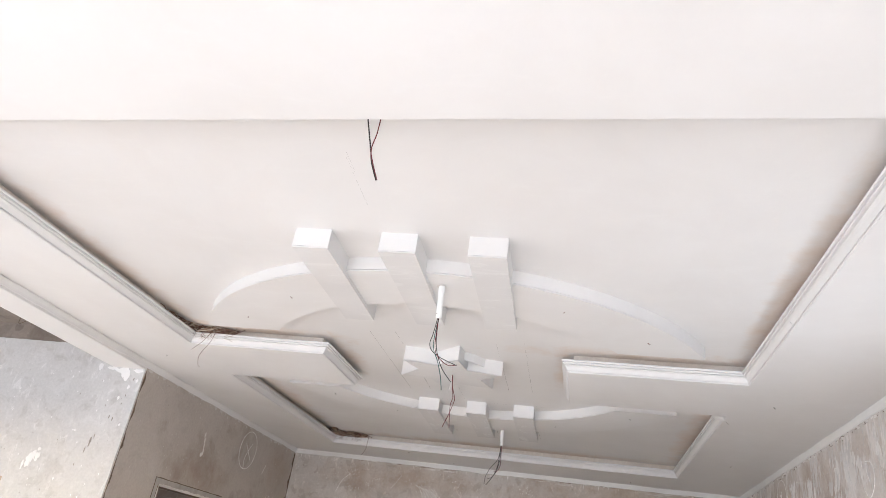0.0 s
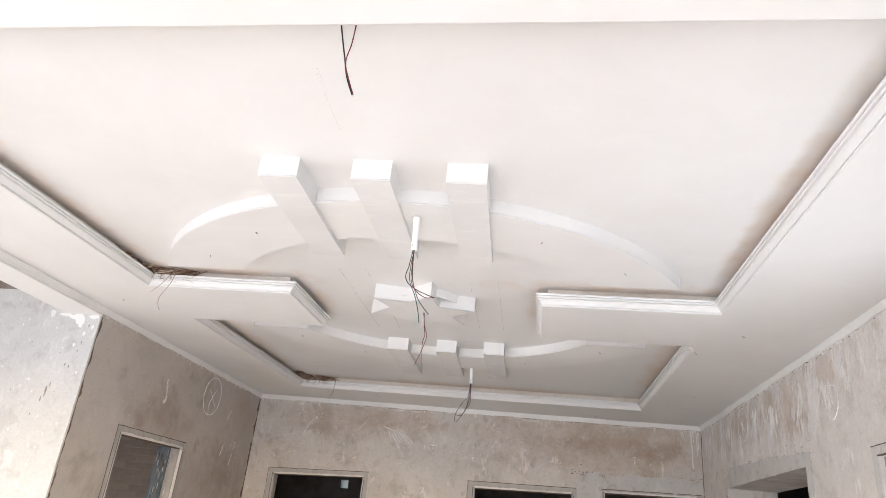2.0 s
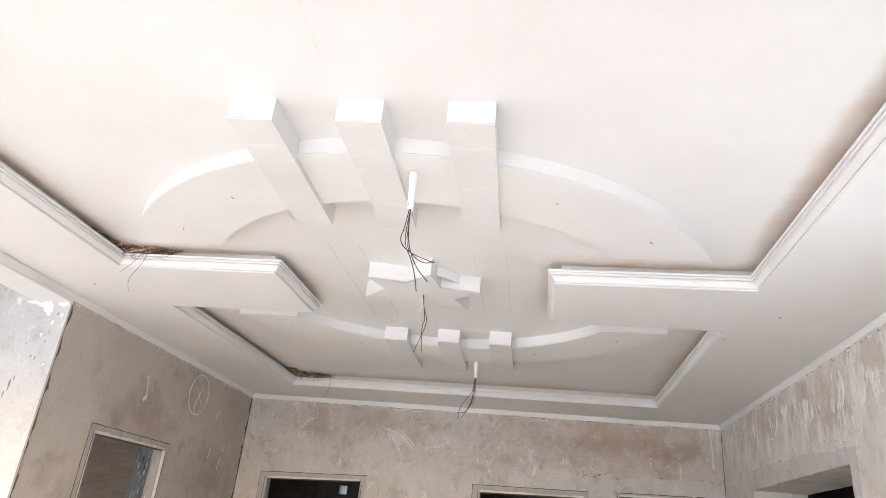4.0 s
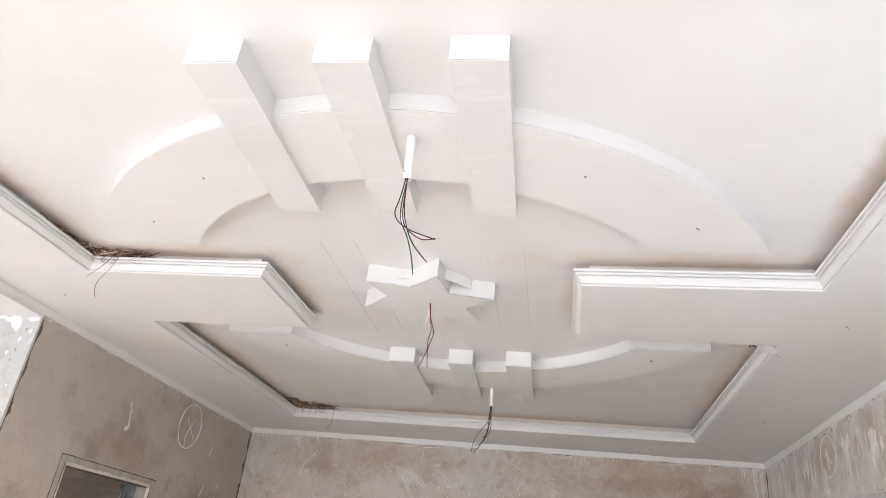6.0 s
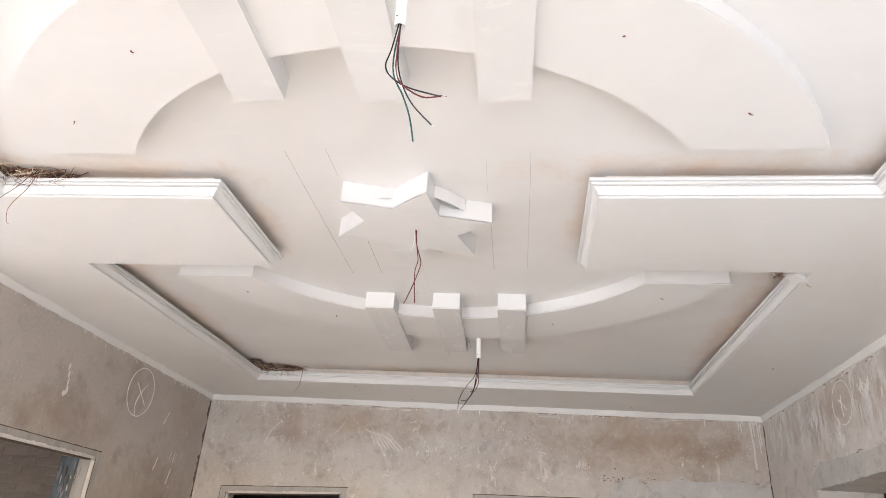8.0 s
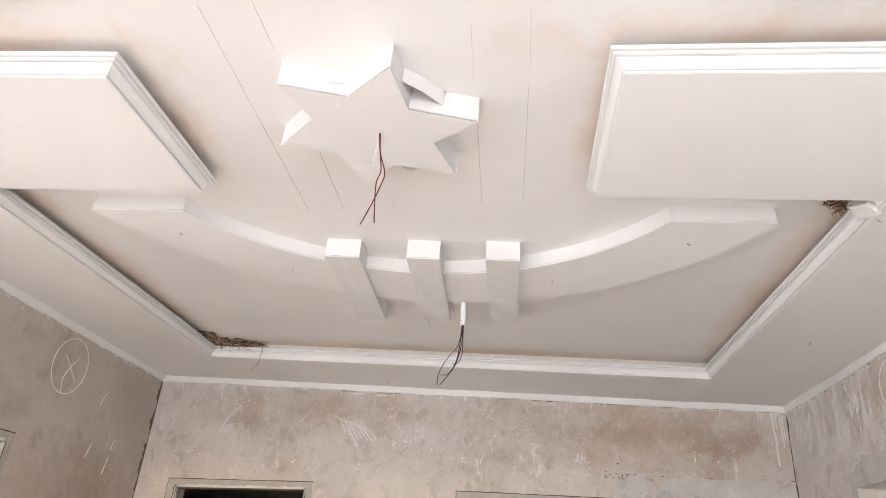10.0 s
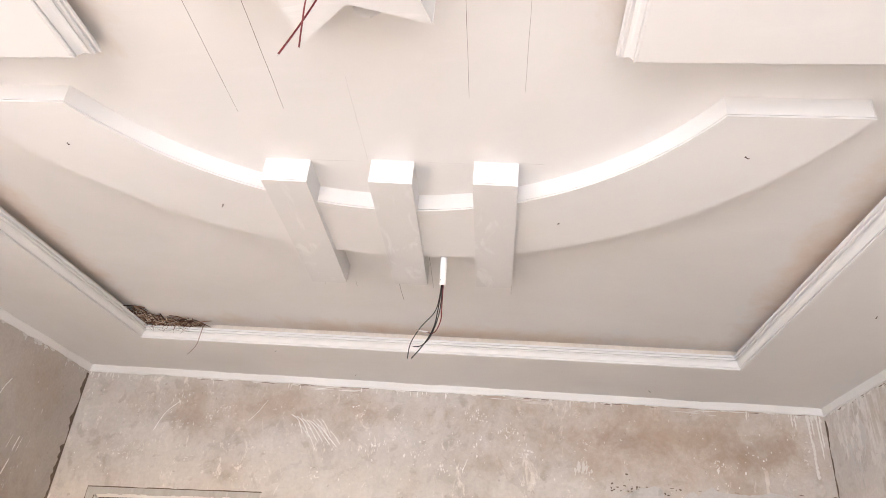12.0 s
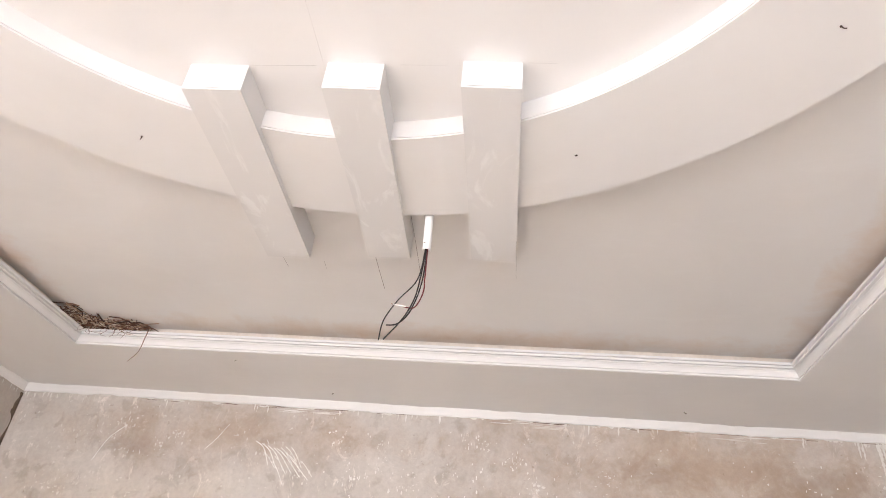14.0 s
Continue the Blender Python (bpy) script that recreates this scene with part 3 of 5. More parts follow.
def strip(p, q, shape):
    """A side strip from p to q; shape: (along 0..1, up 0..1) outline."""
    p, q = Vector(p), Vector(q)
    d = (q - p).normalized()
    n = Vector((d.y, -d.x)) * 0.003
    bm = bmesh.new()
    place = lambda u, v, k: (*(p.lerp(q, u) - n * k), BAR + 0.0005 + v * (TRAY - BAR - 0.0005))
    a = [bm.verts.new(place(u, v, 0)) for u, v in shape]
    b = [bm.verts.new(place(u, v, 1)) for u, v in shape]
    bm.faces.new(a)
    bm.faces.new(b[::-1])
    for i in range(len(a)):
        j = (i + 1) % len(a)
        bm.faces.new((a[i], b[i], b[j], a[j]))
    bmesh.ops.recalc_face_normals(bm, faces=bm.faces)
    return bm


WHOLE = [(0, 0), (1, 0), (1, 1), (0, 1)]
TORN = {3: [(0, 0), (1, 0), (1, 1), (0.50, 1), (0.475, 0.62), (0.47, 0.50), (0.2, 0.47), (0, 0.45)],
        10: [(0, 0), (1, 0), (1, 0.10), (0.93, 0.16), (0.86, 0.42), (0.72, 0.55), (0.70, 0.8), (0.62, 0.86), (0.60, 1), (0, 1)]}
for k in range(12):
    part("side_strip", strip(STAR[k], STAR[(k + 1) % 12], TORN.get(k, WHOLE)), GYPSUM, star)


peeled = sweep([(-0.801, 3.860), (-0.748, 3.903), (-0.690, 3.971)], [(0, 2.921), (0, TRAY - 0.0005), (0.003, TRAY - 0.0005), (0.003, 2.921)], 0, 1)
part("torn_strip", peeled, GYPSUM, star, "torn strip of white board peeled away from the side")
part("inner_strip", strip((-0.795, 3.953), (-0.600, 4.008), [(0, 0.3), (0.62, 0.3), (0.62, 1), (0, 1)]), GYPSUM, star)
flap = bmesh.new()
for u, v, out in ((0.0, 0.0, 0.0005), (0.5, 0.0055, 0.0035), (1.0, 0.008, 0.0005), (0.55, 0.001, 0.0008)):
    flap.verts.new((-1.030 + 0.062 * u, 3.8645 + 0.0175 * u - 0.004 - out, 2.916 + v))
flap.faces.new(flap.verts)
bmesh.ops.solidify(flap, geom=list(flap.faces), thickness=0.0008)
part("paper_flap", flap, GYPSUM, star, "small lifted flap of board paper")
for k, (x, y) in enumerate(((-1.004, 3.925), (-0.917, 3.925), (-0.886, 3.985), (-0.748, 4.045), (-0.745, 4.12))):
    bm = bmesh.new()
    bmesh.ops.create_cone(bm, cap_ends=True, segments=9, radius1=0.003, radius2=0.006, depth=0.0022, matrix=Matrix.Translation((x, y, BAR - 0.0008)) @ Euler((0, 0, k)).to_matrix().to_4x4() @ Matrix.Diagonal((1.7 - 0.2 * k, 0.7, 1, 1)))
    part("plaster_dab", bm, SPLASH, star, "dab of filler over a screw")


def curl(p, q, drop, bow):
    """A torn sheet of film that curls out of a seam from p to q."""
    bm = bmesh.new()
    p, q = Vector(p), Vector(q)
    n = Vector((-(q - p).y, (q - p).x, 0)).normalized()
    rows = []
    for i in range(9):
        s = i / 8
        base = p.lerp(q, s)
        rows.append([bm.verts.new(base + n * bow * math.sin(math.pi * s) * v + Vector((0, 0, -drop * v * (0.4 + 0.6 * math.sin(math.pi * s))))) for v in (0, 0.35, 0.7, 1.0)])
    for a, b in zip(rows, rows[1:]):
        for k in range(3):
            bm.faces.new((a[k], a[k + 1], b[k + 1], b[k]))
    bmesh.ops.solidify(bm, geom=list(bm.faces), thickness=0.0012)
    return bm


part("torn_film", curl((-0.735, 4.13, BAR + 0.06), (-0.655, 4.10, BAR + 0.085), 0.05, -0.03), GYPSUM, star, "curled torn film", True)
part("torn_film", curl((-0.87, 4.262, BAR + 0.02), (-0.79, 4.285, BAR + 0.02), 0.012, 0.03), GYPSUM, star, "curled torn film", True)

# joint lines scored in the tray ceiling
LINES = [((-1.340, 3.605), (-1.345, 4.773)), ((-1.180, 3.59), (-1.179, 3.79)), ((-1.181, 4.309), (-1.188, 4.756)), ((-0.591, 3.678), (-0.596, 3.914)), ((-0.594, 4.10), (-0.600, 4.686)), ((-0.428, 3.637), (-0.427, 3.894)),
         ((-0.429, 3.94), (-0.435, 4.652)), ((-0.938, 1.84), (-0.949, 2.17)), ((-0.928, 1.81), (-0.932, 1.93)), ((-0.961, 4.60), (-0.962, 5.010)), ((-1.160, 5.024), (-0.985, 5.024)), ((-0.756, 5.021), (-0.638, 5.021)), ((-0.432, 5.013), (-0.358, 5.014)),
         ((-0.976, 5.83), (-0.979, 6.209)), ((-0.806, 5.60), (-0.815, 6.052)), ((-1.347, 5.85), (-1.346, 6.061)), ((-1.188, 6.008), (-1.192, 6.068)), ((-0.446, 5.82), (-0.444, 6.091))]
WIDE = (0.75, 0.6, 1.0, 0.35, 0.75, 0.32, 0.55, 0.16, 0.12, 0.13, 0.09, 0.09, 0.10, 1.3, 0.8, 0.6, 0.45, 0.6)
for (a, b), w in zip(LINES, WIDE):
    pts = [Vector((*a, 0)).lerp(Vector((*b, 0)), k / 10) for k in range(11)]
    bm = bmesh.new()
    rows = []
    for k, p in enumerate(pts):
        h = 0.0012 * w * (0.55 + 0.45 * noise.noise((p.x * 30, p.y * 14, 1)))
        wob = 0.0012 * noise.noise((p.x * 5, p.y * 9, 7))
        side = Vector((1, 0, 0)) if abs(b[1] - a[1]) > abs(b[0] - a[0]) else Vector((0, 1, 0))
        rows.append([bm.verts.new(p + side * (wob + s * h) + Vector((0, 0, TRAY - z))) for s, z in ((-1, -0.001), (-1, 0.0003), (1, 0.0003), (1, -0.001))])
    for r, q in zip(rows, rows[1:]):
        for k in range(4):
            bm.faces.new((r[k], r[(k + 1) % 4], q[(k + 1) % 4], q[k]))
    part("joint_line", bm, CRACK, tray)

for k, (x, y) in enumerate(((0.993, 4.118), (1.095, 5.883), (-1.38, 7.151), (0.399, 7.122), (-2.921, 4.057), (-1.781, 6.773))):
    stub = tagged(empty("lamp_wire_end", (x, y, SOFFIT)), "dark lamp wire end poking through the ceiling board", "wire", "lamp wire ends")
    wire_stub(stub, x, y, SOFFIT, k)


# ---- hanging wires ----
def wires(name, place, y, cords, label, conduit=None):
    """Cords (material, radius, (x, z) points) that hang in the plane of y, from a conduit (x, top, bottom)."""
    root = tagged(empty(name, place), label, "electric wire", "ceiling lamp points")
    rnd = random.Random(int(abs(y) * 1000))
    if conduit:
        x, z0, z1 = conduit
        bm = bmesh.new()
        rings = []
        for r, z in ((0.0135, z0), (0.0152, place[2] - 0.012), (0.0146, place[2] - 0.045), (0.0136, place[2] - 0.052), (0.0136, z1), (0.0115, z1), (0.0115, z1 + 0.06)):
            off = 0.006 * (z0 - z) / (z0 - z1)
            rings.append([bm.verts.new((x + off + r * math.cos(2 * math.pi * k / 20), y + r * math.sin(2 * math.pi * k / 20), z)) for k in range(20)])
        for a, b in zip(rings, rings[1:]):
            for k in range(20):
                bm.faces.new((a[k], a[(k + 1) % 20], b[(k + 1) % 20], b[k]))
        bm.faces.new(rings[-1])
        bmesh.ops.recalc_face_normals(bm, faces=bm.faces)
        pipe = part("conduit", bm, PVC, root, "white plastic conduit stub", True)
        hole = bmesh.new()
        bmesh.ops.create_cone(hole, cap_ends=True, segments=8, radius1=0.002, radius2=0.002, depth=0.0016, matrix=Matrix.Translation((x - 0.001, y - 0.0136, z1 + 0.022)) @ Euler((math.pi / 2, 0, 0)).to_matrix().to_4x4())
        part("screw_hole", hole, HOLE, pipe, "small dark hole")
        collar = bmesh.new()
        bmesh.ops.create_cone(collar, cap_ends=True, segments=14, radius1=0.021, radius2=0.015, depth=0.006, matrix=Matrix.Translation((x, y, place[2] - 0.001)))
        for v in collar.verts:
            v.co += Vector((noise.noise(v.co * 60), noise.noise(v.co * 60 + Vector((5, 0, 0))), 0)) * 0.004
        part("plaster_collar", collar, SPLASH, root, "rough gypsum filling round the conduit")
    for mat, radius, pts in cords:
        drift = rnd.uniform(-0.05, 0.05)
        top = pts[0][-1]
        line = [p if len(p) == 3 else (p[0], y + drift * (top - p[1]) + rnd.uniform(-0.004, 0.004), p[1]) for p in pts]
        cord = part("wire", tube(line, radius, 8), mat, root, "", True)
        end = Vector(line[-1])
        way = (end - Vector(line[-2])).normalized()
        part("bare_tip", tube([end - way * 0.001, end + way * 0.003, end + way * 0.006], radius * 0.5, 6), WHITE_WIRE if mat is not WHITE_WIRE else COPPER, cord, "stripped wire end")
    return root


wires("lamp_wires", (-0.77, 1.62, TRAY), 1.62, [
    (BLACK, 0.0024, [(-0.796, 1.620, 2.976), (-0.793, 1.652, 2.937), (-0.787, 1.677, 2.894), (-0.778, 1.692, 2.846), (-0.755, 1.700, 2.787)]),
    (RED, 0.0020, [(-0.751, 1.620, 2.976), (-0.766, 1.652, 2.933), (-0.784, 1.677, 2.889), (-0.773, 1.692, 2.842), (-0.753, 1.702, 2.789)])], "black and red lamp wires hanging bare from the ceiling")
wires("lamp_wires", (-0.738, 2.753, ARC), 2.753, [
    (RED, 0.0018, [(-0.736, 2.76), (-0.734, 2.67), (-0.733, 2.61), (-0.712, 2.565), (-0.665, 2.53), (-0.622, 2.534)]),
    (BLACK, 0.0018, [(-0.738, 2.76), (-0.748, 2.67), (-0.757, 2.625), (-0.742, 2.590), (-0.700, 2.562), (-0.624, 2.530)]),
    (GREEN, 0.0019, [(-0.734, 2.76), (-0.742, 2.66), (-0.737, 2.60), (-0.712, 2.545), (-0.690, 2.48), (-0.678, 2.420)]),
    (BLACK, 0.0017, [(-0.735, 2.76), (-0.731, 2.64), (-0.714, 2.57), (-0.685, 2.51), (-0.640, 2.456)]),
    (WHITE_WIRE, 0.0019, [(-0.737, 2.62), (-0.728, 2.585), (-0.706, 2.556), (-0.662, 2.534), (-0.618, 2.536)])],
    "coloured lamp wires hanging from a white conduit stub", (-0.742, 2.96, 2.742))
wires("lamp_wires", (-0.905, 4.07, BAR), 4.07, [
    (RED, 0.0021, [(-0.903, 2.886), (-0.892, 2.81), (-0.872, 2.745), (-0.874, 2.71), (-0.900, 2.625), (-0.927, 2.556)]),
    (RED, 0.0019, [(-0.900, 2.886), (-0.890, 2.80), (-0.881, 2.74), (-0.889, 2.69), (-0.885, 2.61), (-0.878, 2.550)]),
    (WHITE_WIRE, 0.0020, [(-0.906, 2.886), (-0.904, 2.83), (-0.914, 2.775)])], "twisted dark red lamp wires hanging from the star")
wires("lamp_wires", (-0.731, 5.61, TRAY), 5.61, [
    (BLACK, 0.0020, [(-0.730, 2.80), (-0.744, 2.68), (-0.797, 2.605), (-0.832, 2.535), (-0.839, 2.470)]),
    (BLACK, 0.0023, [(-0.727, 2.80), (-0.736, 2.68), (-0.746, 2.60), (-0.776, 2.53), (-0.822, 2.464)]),
    (RED, 0.0022, [(-0.724, 2.80), (-0.722, 2.69), (-0.722, 2.63), (-0.743, 2.580), (-0.775, 2.579)]),
    (WHITE_WIRE, 0.0026, [(-0.768, 2.5795), (-0.788, 2.581), (-0.808, 2.585)]),
    (BLACK, 0.0023, [(-0.726, 2.80), (-0.730, 2.67), (-0.755, 2.570), (-0.788, 2.526), (-0.822, 2.519)])],
    "dark lamp wires hanging from a white conduit behind the ring", (-0.733, 2.975, 2.783))


# ---- birds' nests in the shadow gap ----
def nest(spots, count, strands, label, seed):
    """Straw heaped at spots (x, y, spread along x, along y) on the back of the moulding: fine dark litter below, pale stalks on top."""
    rnd = random.Random(seed)
    bm = bmesh.new()
    for n in range(count):
        x, y, sx, sy = rnd.choice(spots)
        pale = n % 4 == 0
        a = rnd.gauss(math.atan2(sy, sx), 0.45 if pale else 1.0)
        length = rnd.uniform(0.05, 0.15) if pale else rnd.uniform(0.02, 0.07)
        heap = 0.050 * rnd.random() ** (0.25 if pale else 0.6)
        c = Vector((x + rnd.uniform(-1, 1) * sx, y + rnd.uniform(-1, 1) * sy, SOFFIT + 0.067 + heap * (1 - 0.5 * rnd.random())))
        d = Vector((math.cos(a), math.sin(a), rnd.gauss(0, 0.30))) * length / 2
        sag = Vector((rnd.gauss(0, 0.010), rnd.gauss(0, 0.010), rnd.gauss(0, 0.009)))
        pts = [c - d, c - d * 0.4 + sag, c + d * 0.4 + sag, c + d]
        for p in pts:
            p.z = min(max(p.z, SOFFIT + 0.066), TRAY - 0.004)
        add_tube(bm, pts, rnd.uniform(0.0018, 0.0038) if pale else rnd.uniform(0.0010, 0.0024), 4, 0.6)
    root = tagged(mesh_object("bird_nest", bm, STRAW), label, "bird nest")
    for _ in range(count // 25):
        x, y, sx, sy = rnd.choice(spots[1:] or spots)
        p = Vector((x + rnd.uniform(-1, 1) * sx, y - 0.012 - abs(sy), SOFFIT + 0.068))
        strands.append(([tuple(p), (p.x + rnd.gauss(0, 0.012), p.y - 0.006, p.z - 0.016), (p.x + rnd.gauss(0, 0.02), p.y - 0.003, p.z - 0.032), (p.x + rnd.gauss(0, 0.025), p.y, p.z - rnd.uniform(0.035, 0.06))], rnd.uniform(0.0006, 0.0012)))
    for line, r in strands:
        part("strand", tube(line, r, 5, 0.5), STRAW, root, "dry grass blade hanging over the moulding")
    return root


nest([(-2.60, 3.58, 0.03, 0.16), (-2.59, 3.71, 0.05, 0.08), (-2.50, 3.745, 0.12, 0.035), (-2.40, 3.745, 0.14, 0.025)], 520,
     [([(-2.42, 3.70, 2.94), (-2.405, 3.685, 2.925), (-2.43, 3.67, 2.86), (-2.49, 3.66, 2.79)], 0.0022), ([(-2.39, 3.70, 2.945), (-2.375, 3.68, 2.92), (-2.385, 3.67, 2.85), (-2.425, 3.66, 2.76), (-2.415, 3.66, 2.70), (-2.40, 3.66, 2.685)], 0.0018),
      ([(-2.36, 3.73, 2.935), (-2.30, 3.70, 2.95), (-2.27, 3.705, 2.955)], 0.0013)], "bird nest of brown straw in the corner of the moulding", 3)
nest([(-2.525, 6.55, 0.03, 0.08), (-2.47, 6.62, 0.06, 0.05), (-2.40, 6.645, 0.10, 0.035), (-2.30, 6.65, 0.08, 0.022)], 420,
     [([(-2.215, 6.64, 2.94), (-2.185, 6.625, 2.935), (-2.185, 6.62, 2.88), (-2.19, 6.615, 2.81), (-2.225, 6.61, 2.755)], 0.0026), ([(-2.46, 6.60, 2.93), (-2.45, 6.585, 2.90), (-2.455, 6.60, 2.875)], 0.0011),
      ([(-2.40, 6.62, 2.93), (-2.38, 6.605, 2.905), (-2.40, 6.60, 2.88), (-2.37, 6.60, 2.872)], 0.0011), ([(-2.34, 6.62, 2.93), (-2.345, 6.61, 2.89), (-2.33, 6.60, 2.87)], 0.0010)],
     "bird nest of brown straw in the far moulding corner", 5)
nest([(0.715, 4.53, 0.05, 0.05), (0.74, 4.58, 0.03, 0.05)], 130, [([(0.74, 4.50, 2.94), (0.752, 4.51, 2.925), (0.80, 4.53, 2.868), (0.825, 4.53, 2.845)], 0.0018)], "a few dry twigs caught behind the moulding", 8)


stump = box(-0.036, 0.036, -0.042, 0.042, -0.030, 0.030, 0.010)
for v in stump.verts:
    v.co += Vector((noise.noise(v.co * 70), noise.noise(v.co * 70 + Vector((3, 0, 0))), noise.noise(v.co * 70 + Vector((0, 5, 0))))) * 0.010
bmesh.ops.transform(stump, matrix=Matrix.Translation((0.768, 4.505, 2.900)) @ Euler((0.3, 0.35, 0.5)).to_matrix().to_4x4(), verts=stump.verts)
tagged(mesh_object("plaster_lump", stump, MOULD), "broken lump of white plaster on the moulding end", "plaster lump")


# ---- doors and windows ----
def plate(poly, along, w0, w1):
    """A flat piece with the outline poly of (u, z) in a wall along x or y, from w0 to w1 across."""
    bm = bmesh.new()
    put = (lambda u, z, w: (u, w, z)) if along == "x" else (lambda u, z, w: (w, u, z))
    a = [bm.verts.new(put(u, z, w0)) for u, z in poly]
    b = [bm.verts.new(put(u, z, w1)) for u, z in poly]
    bm.faces.new(a)
    bm.faces.new(b[::-1])
    for i in range(len(a)):
        j = (i + 1) % len(a)
        bm.faces.new((a[i], b[i], b[j], a[j]))
    bmesh.ops.recalc_face_normals(bm, faces=bm.faces)
    return bm


def ragged(poly, amount, seed, step=0.025):
    """An outline with its long edges broken up."""
    out = []
    for i, (a, b) in enumerate(zip(poly, poly[1:] + poly[:1])):
        a, b = Vector(a), Vector(b)
        n = max(1, int((b - a).length / step))
        for k in range(n):
            p = a.lerp(b, k / n)
            s = 0 if k == 0 else 1
            out.append((p.x + s * amount * noise.noise((p.x * 14, p.y * 14, seed)), p.y + s * amount * (noise.noise((p.x * 14, p.y * 14, seed + 9)) + 0.5 * noise.noise((p.x * 45, p.y * 45, seed)))))
    return out


def door_frame(name, along, face, into, outer, inner, label, mat=STEEL):
    """Outer and inner: u0, z at u0, u1, z at u1 of the head's edges. A cemented band with a steel rebate inside it."""
    o0, oz0, o1, oz1 = outer
    i0, iz0, i1, iz1 = inner
    root = tagged(empty(name, (o0, face, 0) if along == "x" else (face, o0, 0)), label, "door frame", kind="structure")
    s = 1 if into > 0 else -1
    w0, w1 = face - s * 0.007, face + s * 0.10
    part("head", plate([(o0, oz0), (o1, oz1), (i1, iz1), (i0, iz0)], along, w0, w1), mat, root)
    part("jamb", plate([(o0, 0.004), (o0, oz0 - 0.0005), (i0, iz0 - 0.0005), (i0, 0.004)], along, w0, w1), mat, root)
    part("jamb", plate([(o1, 0.004), (i1, 0.004), (i1, iz1 - 0.0005), (o1, oz1 - 0.0005)], along, w0, w1), mat, root)
    part("stop", plate([(i0 + 0.001, iz0 - 0.001), (i1 - 0.001, iz1 - 0.001), (i1 - 0.016, iz1 - 0.015), (i0 + 0.016, iz0 - 0.015)], along, face - s * 0.0045, face + s * 0.012), SPLASH, root, "pale plaster crust on the rebate")
    part("stop", plate([(i0 + 0.001, 0.004), (i0 + 0.001, iz0 - 0.002), (i0 + 0.013, iz0 - 0.015), (i0 + 0.013, 0.004)], along, face + s * 0.015, face + s * 0.06), mat, root)
    part("stop", plate([(i1 - 0.001, 0.004), (i1 - 0.013, 0.004), (i1 - 0.013, iz1 - 0.015), (i1 - 0.001, iz1 - 0.002)], along, face + s * 0.015, face + s * 0.06), mat, root)
    for e, d in ((i0, 1), (i1, -1)):
        edge = [(e + d * 0.0015, 1.3), (e + d * 0.0015, min(iz0, iz1) - 0.016), (e + d * 0.0075, min(iz0, iz1) - 0.016), (e + d * 0.0075, 1.3)]
        part("crust", plate(ragged(edge, 0.0035, 40 + e, 0.02), along, w0 - s * 0.002, face + s * 0.014), SPLASH, root, "white plaster crust along the rebate")
        edge = [(e - d * 0.009, 1.3), (e - d * 0.009, min(iz0, iz1) - 0.006), (e - d * 0.004, min(iz0, iz1) - 0.006), (e - d * 0.004, 1.3)]
        part("gap", plate(ragged(edge, 0.0035, 50 + e, 0.02), along, w0 - s * 0.0012, face), DARK_BROWN, root, "dark crack beside the rebate")
    gap = (face - s * 0.0035, face + s * 0.004)
    part("gap", plate(ragged([(o0 - 0.006, oz0), (o0, oz0), (o1, oz1), (o1 + 0.005, oz1), (o1 + 0.005, oz1 + 0.007), (o0 - 0.006, oz0 + 0.006)], 0.0035, 20 + o0, 0.03), along, *gap), DARK_BROWN, root, "dark open joint round the frame")
    part("gap", plate(ragged([(o0 - 0.005, 1.2), (o0, 1.2), (o0, oz0 - 0.001), (o0 - 0.005, oz0 - 0.001)], 0.003, 30 + o0, 0.03), along, *gap), DARK_BROWN, root, "dark open joint round the frame")
    part("gap", plate([(i0 + 0.014, iz0 - 0.0155), (i1 - 0.014, iz1 - 0.0155), (i1 - 0.020, iz1 - 0.024), (i0 + 0.020, iz0 - 0.024)], along, face + s * 0.013, face + s * 0.05), DARK_BROWN, root, "dark rebate")
    rnd = random.Random(int(abs(o0) * 977))
    for _ in range(16):
        u = rnd.uniform(i0, i1)
        z = iz0 + (iz1 - iz0) * (u - i0) / (i1 - i0)
        w = rnd.uniform(0.006, 0.028)
        part("plaster_crumb", plate([(u - w, z + 0.002), (u + w, z + 0.003), (u + w * 0.7, z - rnd.uniform(0.002, 0.009)), (u - w * 0.4, z - rnd.uniform(0.004, 0.013))], along, w0 - s * rnd.uniform(0.001, 0.004), w0 + s * 0.006), SPLASH, root)
    return root


door_frame("door_1", "x", YF, 1, (-2.955, 2.100, -1.880, 2.140), (-2.897, 2.062, -1.926, 2.104), "grey pressed steel door frame crusted with plaster, no leaf")
door_frame("door_2", "x", YF, 1, (-0.842, 2.145, 0.238, 2.166), (-0.783, 2.102, 0.200, 2.127), "grey pressed steel door frame splashed with gypsum, no leaf")
door_frame("door_3", "x", YF, 1, (0.484, 2.178, 1.445, 2.204), (0.500, 2.166, 1.385, 2.190), "thin grey steel door frame beside the corner, no leaf")
left_door = door_frame("door_4", "y", XL, -1, (4.815, 2.136, 5.875, 2.142), (4.86, 2.098, 5.818, 2.108), "grey steel door frame with chipped plaster edge, no leaf")
part("reveal_lining", box(XL - 0.224, XL - 0.105, 5.812, 5.834, 0.004, 2.10, 0.002), STEEL_BLUE, left_door, "blue-grey primed steel lining with white runs")
part("reveal_lining", box(XL - 0.100, XL - 0.064, 5.8185, 5.834, 0.004, 2.10, 0.002), STEEL_BLUE, left_door, "blue-grey primed steel lining with white runs")

